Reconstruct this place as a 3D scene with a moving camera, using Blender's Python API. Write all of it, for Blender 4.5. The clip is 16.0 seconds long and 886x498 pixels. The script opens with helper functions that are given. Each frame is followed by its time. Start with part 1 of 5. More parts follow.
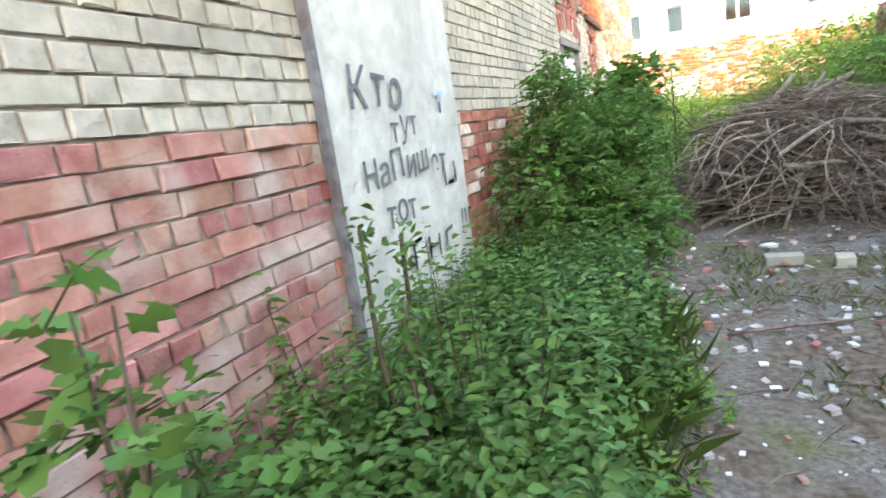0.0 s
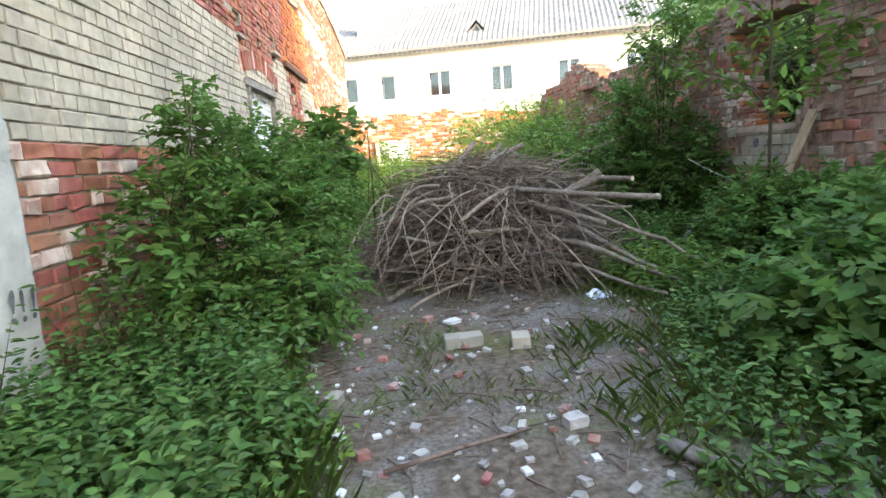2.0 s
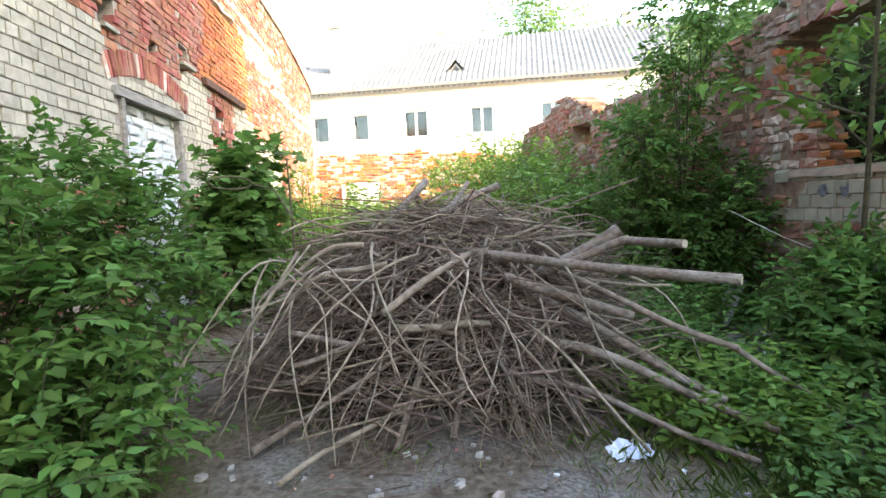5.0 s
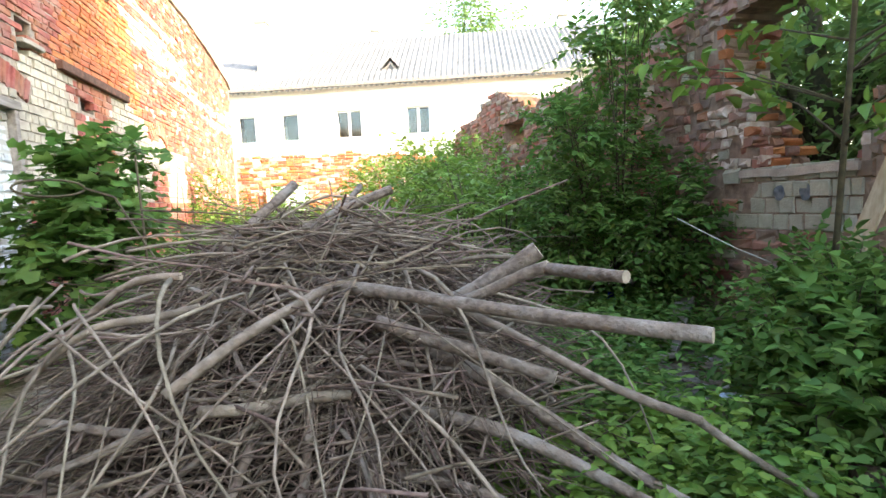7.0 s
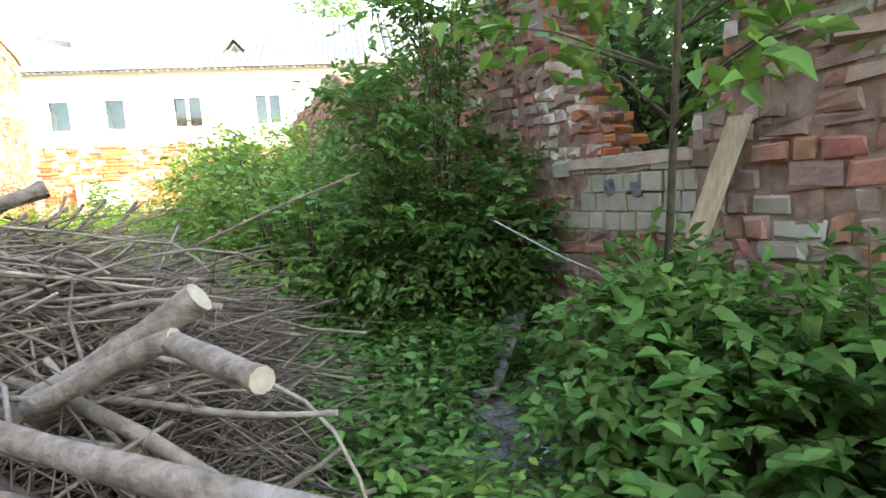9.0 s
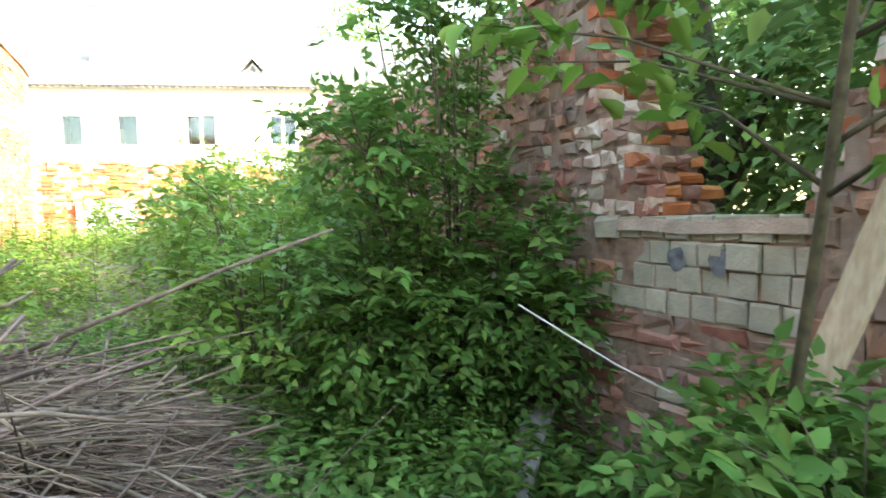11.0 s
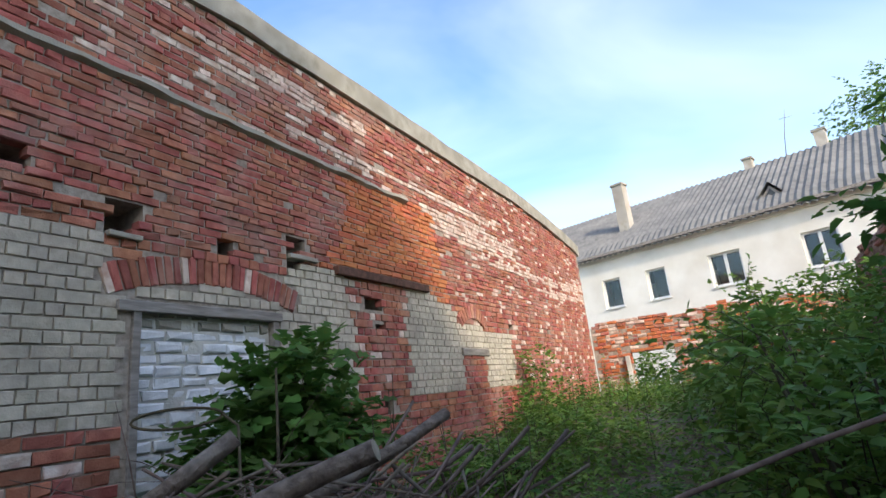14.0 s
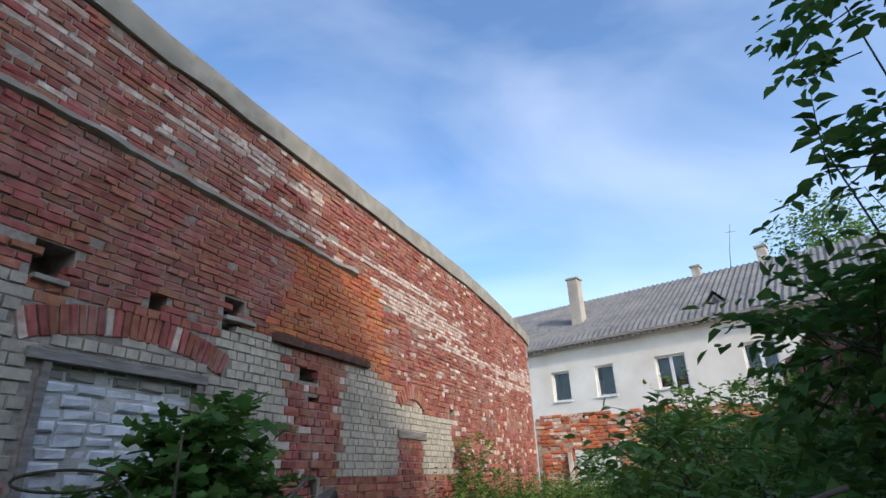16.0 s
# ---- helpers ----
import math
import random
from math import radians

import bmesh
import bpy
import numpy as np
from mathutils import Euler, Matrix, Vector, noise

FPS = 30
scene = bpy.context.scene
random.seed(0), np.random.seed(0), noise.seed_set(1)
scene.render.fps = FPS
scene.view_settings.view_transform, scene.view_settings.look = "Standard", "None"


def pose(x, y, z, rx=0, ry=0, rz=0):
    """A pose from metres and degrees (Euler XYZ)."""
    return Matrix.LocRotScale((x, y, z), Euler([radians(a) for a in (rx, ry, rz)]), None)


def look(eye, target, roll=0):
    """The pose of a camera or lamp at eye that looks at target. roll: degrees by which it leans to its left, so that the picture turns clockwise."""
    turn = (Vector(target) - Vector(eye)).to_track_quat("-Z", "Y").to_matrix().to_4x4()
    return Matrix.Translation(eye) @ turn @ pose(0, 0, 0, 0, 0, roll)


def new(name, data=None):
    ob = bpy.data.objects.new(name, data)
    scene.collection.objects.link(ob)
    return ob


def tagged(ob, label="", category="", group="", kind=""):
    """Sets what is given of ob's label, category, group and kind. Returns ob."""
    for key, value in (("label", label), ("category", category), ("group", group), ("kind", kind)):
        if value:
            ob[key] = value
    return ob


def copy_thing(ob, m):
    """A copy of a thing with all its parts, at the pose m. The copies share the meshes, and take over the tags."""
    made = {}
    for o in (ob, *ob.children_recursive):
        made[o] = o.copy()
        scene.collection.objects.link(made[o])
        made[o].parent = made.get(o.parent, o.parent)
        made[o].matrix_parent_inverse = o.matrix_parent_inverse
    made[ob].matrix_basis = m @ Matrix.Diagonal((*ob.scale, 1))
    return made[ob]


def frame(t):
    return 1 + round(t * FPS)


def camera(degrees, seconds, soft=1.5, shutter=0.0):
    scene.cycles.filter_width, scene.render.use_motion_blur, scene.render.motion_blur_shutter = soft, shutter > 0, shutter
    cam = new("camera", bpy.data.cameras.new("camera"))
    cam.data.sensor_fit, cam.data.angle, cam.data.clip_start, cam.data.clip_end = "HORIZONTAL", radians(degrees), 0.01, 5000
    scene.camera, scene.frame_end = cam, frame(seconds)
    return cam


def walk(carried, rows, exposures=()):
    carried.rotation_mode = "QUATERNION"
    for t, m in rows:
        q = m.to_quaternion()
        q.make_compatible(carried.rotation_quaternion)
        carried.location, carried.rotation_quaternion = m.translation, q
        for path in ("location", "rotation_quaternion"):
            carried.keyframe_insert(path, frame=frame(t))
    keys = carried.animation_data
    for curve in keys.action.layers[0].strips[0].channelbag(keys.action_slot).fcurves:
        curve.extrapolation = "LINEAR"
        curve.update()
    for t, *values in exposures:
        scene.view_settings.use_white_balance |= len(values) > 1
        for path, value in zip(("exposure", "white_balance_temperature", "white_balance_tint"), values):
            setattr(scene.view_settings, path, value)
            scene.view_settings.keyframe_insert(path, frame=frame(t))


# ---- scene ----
cam = camera(77.7, 16.0, shutter=0.15)
PATH = [
    (0, (-0.048, 0.328, 1.381), (-0.869, 2.102, 0.959), -8.2),
    (0.5, (0.022, 0.643, 1.317), (-0.429, 2.565, 0.992), -6.0),
    (1, (0.087, 0.954, 1.302), (-0.058, 2.921, 0.969), -5.1),
    (1.5, (0.218, 1.224, 1.271), (0.281, 3.195, 0.939), -4.1),
    (2, (0.302, 1.537, 1.272), (0.413, 3.507, 0.943), -3.7),
    (2.5, (0.352, 1.934, 1.279), (0.487, 3.907, 0.979), -3.1),
    (3, (0.452, 2.354, 1.25), (0.61, 4.332, 0.997), -2.6),
    (3.5, (0.505, 2.704, 1.276), (0.675, 4.686, 1.066), -2.5),
    (4, (0.594, 2.99, 1.238), (0.785, 4.973, 1.063), -2.1),
    (4.2, (0.649, 3.122, 1.23), (0.832, 5.106, 1.056), -2.4),
    (6.3, (1.016, 4.256, 1.286), (1.25, 6.235, 1.116), -2.0),
    (6.5, (1.082, 4.337, 1.278), (1.357, 6.311, 1.106), -2.1),
    (7, (1.309, 4.546, 1.265), (1.688, 6.503, 1.093), -2.9),
    (7.5, (1.514, 4.787, 1.25), (2.012, 6.716, 1.066), -4.0),
    (8, (1.756, 4.975, 1.252), (2.43, 6.845, 1.038), -4.3),
    (8.5, (1.998, 5.126, 1.267), (2.753, 6.965, 1.049), -4.5),
    (8.7, (2.077, 5.199, 1.256), (2.854, 7.029, 1.035), -4.3),
    (10.8, (2.535, 6.084, 1.42), (3.408, 7.874, 1.233), -0.0),
    (11, (2.592, 6.154, 1.432), (3.35, 8.0, 1.308), -1.1),
    (11.5, (2.579, 6.351, 1.472), (3.033, 8.299, 1.458), -0.2),
    (12, (2.642, 6.539, 1.476), (2.624, 8.537, 1.568), -1.5),
    (12.5, (2.598, 6.593, 1.471), (2.224, 8.551, 1.639), -3.7),
    (13, (2.536, 6.676, 1.463), (1.84, 8.534, 1.713), -5.9),
    (13.5, (2.54, 6.67, 1.464), (1.662, 8.432, 1.817), -6.8),
    (14, (2.541, 6.669, 1.465), (1.63, 8.375, 1.975), -6.4),
    (14.5, (2.589, 6.677, 1.52), (1.683, 8.347, 2.146), -5.2),
    (15, (2.624, 6.682, 1.496), (1.752, 8.34, 2.198), -4.7),
    (15.5, (2.674, 6.701, 1.444), (1.865, 8.369, 2.195), -3.9),
    (16, (2.733, 6.702, 1.435), (2.004, 8.398, 2.204), -2.3),
]
EXPOSURES = [(0.0, 3.6, 8700, 9), (0.4, 2.9, 8700, 9), (1.0, 3.0, 8700, 9), (2.0, 3.35, 8800, 10), (4.0, 3.45, 8800, 10), (8.0, 3.65, 8900, 9), (8.7, 3.85, 9000, 8), (10.8, 4.15, 9300, 4), (11.4, 4.05, 9300, 4), (11.8, 3.3, 8500, 4), (12.5, 2.65, 7700, 4), (13.2, 2.05, 7300, 4), (14.0, 1.5, 7100, 11), (16.0, 1.0, 6600, 12)]
walk(cam, [(t, look(eye, target, roll)) for t, eye, target, roll in PATH], EXPOSURES)

# ---------------------------------------------------------------- world and light
SUN_AZ, SUN_EL = radians(127.0), radians(31.0)
to_sun = Vector((math.sin(SUN_AZ) * math.cos(SUN_EL), math.cos(SUN_AZ) * math.cos(SUN_EL), math.sin(SUN_EL)))
world = bpy.data.worlds.new("sky")
scene.world = world
world.use_nodes = True
wn = world.node_tree.nodes
sky = wn.new("ShaderNodeTexSky")
sky.sky_type = "NISHITA"
sky.sun_disc = False
sky.sun_elevation, sky.sun_rotation = SUN_EL, SUN_AZ
sky.air_density, sky.dust_density, sky.ozone_density = 1.0, 1.3, 2.4
wn["Background"].inputs["Strength"].default_value = 0.15
wl = world.node_tree.links
tc = wn.new("ShaderNodeTexCoord")
stretch = wn.new("ShaderNodeMapping")
stretch.inputs["Scale"].default_value = (0.9, 1.3, 2.4)
wl.new(tc.outputs["Generated"], stretch.inputs["Vector"])
wisp = wn.new("ShaderNodeTexNoise")
wisp.inputs["Scale"].default_value, wisp.inputs["Detail"].default_value, wisp.inputs["Distortion"].default_value = 1.1, 5, 0.9
wl.new(stretch.outputs["Vector"], wisp.inputs["Vector"])
amount = wn.new("ShaderNodeMapRange")
amount.inputs["From Min"].default_value, amount.inputs["From Max"].default_value, amount.inputs["To Max"].default_value = 0.45, 0.9, 0.2
wl.new(wisp.outputs["Fac"], amount.inputs["Value"])
cloud = wn.new("ShaderNodeMix")
cloud.data_type = "RGBA"
wl.new(amount.outputs["Result"], cloud.inputs["Factor"])
deep = wn.new("ShaderNodeHueSaturation")
deep.inputs["Saturation"].default_value = 1.12
wl.new(sky.outputs["Color"], deep.inputs["Color"])
wl.new(deep.outputs["Color"], cloud.inputs["A"])
cloud.inputs["B"].default_value = (8.0, 8.3, 8.8, 1)
wl.new(cloud.outputs["Result"], wn["Background"].inputs["Color"])
sun_data = bpy.data.lights.new("sun", "SUN")
sun_data.energy, sun_data.angle, sun_data.color = 1.25, radians(2.0), (1.0, 0.92, 0.8)
sun = new("sun", sun_data)
sun.matrix_world = look(to_sun * 60, (0, 0, 0))

# ---------------------------------------------------------------- materials


def mat(name, dark, light, scale=8.0, rough=0.9, bump=0.3, vary=0.0, stain=None, stain_scale=1.2, stain_amount=0.5, bump_scale=60.0,
        by_object=False, metal=0.0, translucent=0.0, ramp=(0.3, 0.7), stretch=(1, 1, 1)):
    m = bpy.data.materials.new(name)
    m.use_nodes = True
    nt = m.node_tree
    n, ln = nt.nodes, nt.links
    bsdf = n["Principled BSDF"]
    bsdf.inputs["Roughness"].default_value = rough
    bsdf.inputs["Metallic"].default_value = metal
    bsdf.inputs["Specular IOR Level"].default_value = 0.3
    geo = n.new("ShaderNodeNewGeometry")
    mp = n.new("ShaderNodeMapping")
    mp.inputs["Scale"].default_value = stretch
    ln.new(geo.outputs["Position"], mp.inputs["Vector"])
    tex = n.new("ShaderNodeTexNoise")
    tex.inputs["Scale"].default_value, tex.inputs["Detail"].default_value = scale, 5
    ln.new(mp.outputs["Vector"], tex.inputs["Vector"])
    cr = n.new("ShaderNodeValToRGB")
    cr.color_ramp.elements[0].position, cr.color_ramp.elements[1].position = ramp
    cr.color_ramp.elements[0].color, cr.color_ramp.elements[1].color = (*dark, 1), (*light, 1)
    ln.new(tex.outputs["Fac"], cr.inputs["Fac"])
    col = cr.outputs["Color"]
    if vary:
        src = n.new("ShaderNodeObjectInfo").outputs["Random"] if by_object else geo.outputs["Random Per Island"]
        mr = n.new("ShaderNodeMapRange")
        mr.inputs["To Min"].default_value, mr.inputs["To Max"].default_value = 1 - vary, 1 + vary
        ln.new(src, mr.inputs["Value"])
        hs = n.new("ShaderNodeHueSaturation")
        ln.new(mr.outputs["Result"], hs.inputs["Value"])
        mh = n.new("ShaderNodeMath")
        mh.operation = "MULTIPLY_ADD"
        mh.inputs[1].default_value, mh.inputs[2].default_value = 7.31, 0.0
        ln.new(src, mh.inputs[0])
        fr = n.new("ShaderNodeMath")
        fr.operation = "FRACT"
        ln.new(mh.outputs[0], fr.inputs[0])
        hr = n.new("ShaderNodeMapRange")
        hr.inputs["To Min"].default_value, hr.inputs["To Max"].default_value = 0.5 - 0.035 * min(1, vary * 2), 0.5 + 0.035 * min(1, vary * 2)
        ln.new(fr.outputs[0], hr.inputs["Value"])
        ln.new(hr.outputs["Result"], hs.inputs["Hue"])
        ln.new(col, hs.inputs["Color"])
        col = hs.outputs["Color"]
    if stain:
        t2 = n.new("ShaderNodeTexNoise")
        t2.inputs["Scale"].default_value, t2.inputs["Detail"].default_value = stain_scale, 6
        ln.new(mp.outputs["Vector"], t2.inputs["Vector"])
        r2 = n.new("ShaderNodeMapRange")
        r2.inputs["From Min"].default_value, r2.inputs["From Max"].default_value = 0.48, 0.68
        r2.inputs["To Max"].default_value = stain_amount
        ln.new(t2.outputs["Fac"], r2.inputs["Value"])
        mx = n.new("ShaderNodeMix")
        mx.data_type = "RGBA"
        ln.new(r2.outputs["Result"], mx.inputs["Factor"])
        ln.new(col, mx.inputs["A"])
        mx.inputs["B"].default_value = (*stain, 1)
        col = mx.outputs["Result"]
    ln.new(col, bsdf.inputs["Base Color"])
    if bump:
        t3 = n.new("ShaderNodeTexNoise")
        t3.inputs["Scale"].default_value, t3.inputs["Detail"].default_value = bump_scale, 6
        ln.new(mp.outputs["Vector"], t3.inputs["Vector"])
        bp = n.new("ShaderNodeBump")
        bp.inputs["Strength"].default_value, bp.inputs["Distance"].default_value = bump, 0.01
        ln.new(t3.outputs["Fac"], bp.inputs["Height"])
        ln.new(bp.outputs["Normal"], bsdf.inputs["Normal"])
    if translucent:
        tr = n.new("ShaderNodeBsdfTranslucent")
        ln.new(col, tr.inputs["Color"])
        ms = n.new("ShaderNodeMixShader")
        ms.inputs["Fac"].default_value = translucent
        ln.new(bsdf.outputs["BSDF"], ms.inputs[1])
        ln.new(tr.outputs["BSDF"], ms.inputs[2])
        ln.new(ms.outputs["Shader"], n["Material Output"].inputs["Surface"])
    return m


M_WHITE = mat("silicate_brick", (0.41, 0.36, 0.28), (0.56, 0.5, 0.4), 14, 0.92, 0.5, 0.1, (0.26, 0.23, 0.19), 1.1, 0.6)
M_WHITE_ONE = mat("silicate_brick_piece", (0.36, 0.33, 0.27), (0.5, 0.46, 0.39), 14, 0.92, 0.5, 0.14, (0.26, 0.23, 0.19), 1.1, 0.6, by_object=True)
M_RED = mat("red_brick", (0.27, 0.085, 0.058), (0.42, 0.155, 0.105), 10, 0.92, 0.6, 0.24, (0.4, 0.3, 0.25), 1.7, 0.4)
M_RED_ONE = mat("red_brick_piece", (0.3, 0.12, 0.1), (0.45, 0.23, 0.19), 10, 0.92, 0.6, 0.25, (0.46, 0.38, 0.34), 3.0, 0.85, by_object=True)
M_ORANGE = mat("orange_brick", (0.42, 0.12, 0.05), (0.55, 0.19, 0.085), 10, 0.92, 0.4, 0.16, (0.3, 0.12, 0.08), 1.7, 0.4)
M_WASH = mat("limewashed_brick", (0.5, 0.34, 0.27), (0.72, 0.62, 0.54), 12, 0.95, 0.5, 0.14, (0.4, 0.2, 0.14), 4.0, 0.8)
M_MORTAR = mat("mortar", (0.25, 0.21, 0.17), (0.42, 0.36, 0.3), 20, 0.97, 0.6, stain=(0.18, 0.14, 0.11), stain_scale=2.0)
M_DOORBRICK = mat("whitewashed_brick", (0.58, 0.6, 0.62), (0.76, 0.77, 0.78), 9, 0.9, 0.5, 0.08, (0.4, 0.42, 0.42), 3.0, 0.6)
M_PLASTER = mat("whitewashed_plaster", (0.48, 0.47, 0.42), (0.64, 0.63, 0.58), 7, 0.92, 0.8, stain=(0.3, 0.29, 0.26), stain_scale=1.6, stain_amount=0.6, bump_scale=35)
M_CONCRETE = mat("weathered_concrete", (0.27, 0.25, 0.2), (0.42, 0.39, 0.33), 5, 0.95, 0.6, stain=(0.16, 0.15, 0.12), stain_scale=2.5, stain_amount=0.6)
M_OLDWOOD = mat("grey_old_wood", (0.16, 0.14, 0.12), (0.32, 0.29, 0.26), 22, 0.9, 0.6, 0.12, stretch=(1, 0.15, 1))
M_BOARD = mat("pale_board", (0.36, 0.26, 0.16), (0.5, 0.39, 0.27), 18, 0.8, 0.3, stretch=(3, 3, 0.4))
M_RUST = mat("rusty_steel", (0.07, 0.035, 0.025), (0.16, 0.08, 0.055), 14, 0.85, 0.4)
M_BARK = mat("dry_bark", (0.1, 0.075, 0.055), (0.25, 0.195, 0.15), 30, 0.9, 0.9, 0.25, (0.34, 0.3, 0.26), 6.0, 0.6)
M_TWIG = mat("dry_twig", (0.085, 0.058, 0.044), (0.25, 0.185, 0.14), 18, 0.9, 0.3, 0.35)
M_CUT = mat("cut_wood", (0.36, 0.28, 0.2), (0.5, 0.42, 0.32), 40, 0.85, 0.3)
M_STEM = mat("green_brown_stem", (0.045, 0.036, 0.022), (0.11, 0.09, 0.05), 20, 0.85, 0.3)
M_LEAF = mat("leaf", (0.075, 0.16, 0.032), (0.13, 0.255, 0.06), 3, 0.62, 0, 0.3, translucent=0.45)
M_LEAF_DARK = mat("dark_leaf", (0.065, 0.145, 0.035), (0.11, 0.225, 0.055), 3, 0.5, 0, 0.3, translucent=0.3)
M_LEAF_LIGHT = mat("light_leaf", (0.11, 0.21, 0.035), (0.19, 0.32, 0.065), 2, 0.5, 0, 0.25, translucent=0.42)
M_LEAF_FAR = mat("far_leaf", (0.12, 0.22, 0.06), (0.22, 0.35, 0.12), 1.5, 0.6, 0, 0.3, translucent=0.4)
M_GRASS = mat("grass_blade", (0.18, 0.29, 0.065), (0.3, 0.42, 0.12), 2, 0.6, 0, 0.3, translucent=0.5)
M_FACADE = mat("white_facade", (0.7, 0.66, 0.58), (0.8, 0.77, 0.7), 1.2, 0.95, 0.3, stain=(0.5, 0.44, 0.34), stain_scale=0.5, stain_amount=0.35)
M_SLATE = mat("grey_slate", (0.12, 0.12, 0.12), (0.2, 0.2, 0.195), 3, 0.95, 0.3, stain=(0.25, 0.245, 0.23), stain_scale=0.7, stain_amount=0.5)
M_FRAME = mat("white_window_frame", (0.7, 0.7, 0.68), (0.8, 0.8, 0.78), 6, 0.6, 0.1)
# dark colour for the shade inside the house's rooms and dormer
M_UNLIT = mat("unlit_inside", (0.03, 0.035, 0.04), (0.08, 0.085, 0.09), 2, 0.6, 0.0)
M_STONE = mat("grey_rubble", (0.27, 0.25, 0.23), (0.45, 0.43, 0.4), 14, 0.95, 0.6, 0.25, by_object=True)
M_SHARD = mat("white_shard", (0.6, 0.6, 0.6), (0.8, 0.8, 0.78), 14, 0.7, 0.2, 0.1, by_object=True)
M_RUINBRICK = mat("ruin_brick", (0.2, 0.12, 0.09), (0.36, 0.24, 0.19), 9, 0.95, 0.9, 0.2, (0.4, 0.34, 0.29), 1.6, 0.6, bump_scale=30)
M_RUSTBRICK = mat("rust_brown_brick", (0.27, 0.11, 0.075), (0.42, 0.2, 0.14), 9, 0.95, 0.9, 0.22, (0.38, 0.3, 0.25), 2.0, 0.6, bump_scale=30)
M_RUINMORTAR = mat("brown_lime_mortar", (0.16, 0.1, 0.075), (0.34, 0.22, 0.165), 14, 0.97, 1.0, stain=(0.4, 0.32, 0.26), stain_scale=3.0, stain_amount=0.6, bump_scale=22)
M_SILL = mat("pink_lime_mortar", (0.42, 0.3, 0.24), (0.58, 0.45, 0.37), 9, 0.95, 0.8, stain=(0.4, 0.36, 0.3), stain_scale=3.0)
M_GREYBRICK = mat("grey_painted_brick", (0.34, 0.31, 0.24), (0.46, 0.42, 0.33), 9, 0.93, 0.6, 0.1, (0.28, 0.23, 0.18), 2.5, 0.4)
M_BLUE = mat("blue_plastic", (0.01, 0.03, 0.22), (0.02, 0.06, 0.35), 9, 0.4, 0.1)
M_LITTER = mat("pale_plastic", (0.5, 0.6, 0.75), (0.75, 0.8, 0.88), 30, 0.4, 0.2)
M_PAINT_BLACK = mat("sprayed_black", (0.07, 0.075, 0.085), (0.2, 0.205, 0.22), 25, 0.8, 0.2)
M_PAINT_BLUE = mat("sprayed_blue", (0.25, 0.4, 0.6), (0.45, 0.58, 0.75), 25, 0.8, 0.2)
M_GREYSTEEL = mat("grey_steel", (0.08, 0.08, 0.085), (0.2, 0.2, 0.21), 12, 0.6, 0.3, stain=(0.16, 0.09, 0.06), stain_scale=4.0)
M_ROPE = mat("pale_rope", (0.4, 0.37, 0.32), (0.55, 0.52, 0.47), 60, 0.9, 0.4)

# ground: bare trodden soil with grit, mossy at its rims
M_GROUND = bpy.data.materials.new("trodden_soil")
M_GROUND.use_nodes = True
_nt = M_GROUND.node_tree
_n, _l = _nt.nodes, _nt.links
_geo = _n.new("ShaderNodeNewGeometry")


def _noise(scale, detail=6):
    t = _n.new("ShaderNodeTexNoise")
    t.inputs["Scale"].default_value, t.inputs["Detail"].default_value = scale, detail
    _l.new(_geo.outputs["Position"], t.inputs["Vector"])
    return t.outputs["Fac"]


def _ramp(fac, a, b, lo=0.35, hi=0.65):
    r = _n.new("ShaderNodeValToRGB")
    r.color_ramp.elements[0].position, r.color_ramp.elements[1].position = lo, hi
    r.color_ramp.elements[0].color, r.color_ramp.elements[1].color = (*a, 1), (*b, 1)
    _l.new(fac, r.inputs["Fac"])
    return r.outputs["Color"]


def _mix(fac, a, b):
    mx = _n.new("ShaderNodeMix")
    mx.data_type = "RGBA"
    _l.new(fac, mx.inputs["Factor"]), _l.new(a, mx.inputs["A"]), _l.new(b, mx.inputs["B"])
    return mx.outputs["Result"]


_soil = _ramp(_noise(22), (0.085, 0.062, 0.044), (0.19, 0.15, 0.115))
_moss = _ramp(_noise(30), (0.07, 0.075, 0.025), (0.16, 0.15, 0.06))
_dry = _ramp(_noise(45), (0.11, 0.095, 0.08), (0.25, 0.225, 0.2))
_c1 = _mix(_ramp(_noise(2.2), (0, 0, 0), (1, 1, 1), 0.45, 0.6), _soil, _dry)
_c2 = _mix(_ramp(_noise(1.1), (0, 0, 0), (0.8, 0.8, 0.8), 0.52, 0.62), _c1, _moss)
_b = _n["Principled BSDF"]
_b.inputs["Roughness"].default_value = 0.97
_b.inputs["Specular IOR Level"].default_value = 0.1
_l.new(_c2, _b.inputs["Base Color"])
_bp = _n.new("ShaderNodeBump")
_bp.inputs["Strength"].default_value, _bp.inputs["Distance"].default_value = 0.9, 0.02
_l.new(_noise(40, 8), _bp.inputs["Height"])
_l.new(_bp.outputs["Normal"], _b.inputs["Normal"])

# ---------------------------------------------------------------- building helpers
rng = np.random.default_rng(7)


def mesh_of(name, verts, faces, mats, index=None, smooth=False):
    me = bpy.data.meshes.new(name)
    me.from_pydata([tuple(v) for v in verts], [], [tuple(f) for f in faces])
    for m in mats:
        me.materials.append(m)
    if index is not None:
        me.polygons.foreach_set("material_index", np.asarray(index, dtype=np.int32))
    if smooth:
        me.polygons.foreach_set("use_smooth", np.ones(len(me.polygons), dtype=bool))
    me.update()
    return me


def thing(name, label, category, group="", kind="", at=(0, 0, 0)):
    ob = tagged(new(name), label, category, group, kind)
    ob.location = at
    return ob


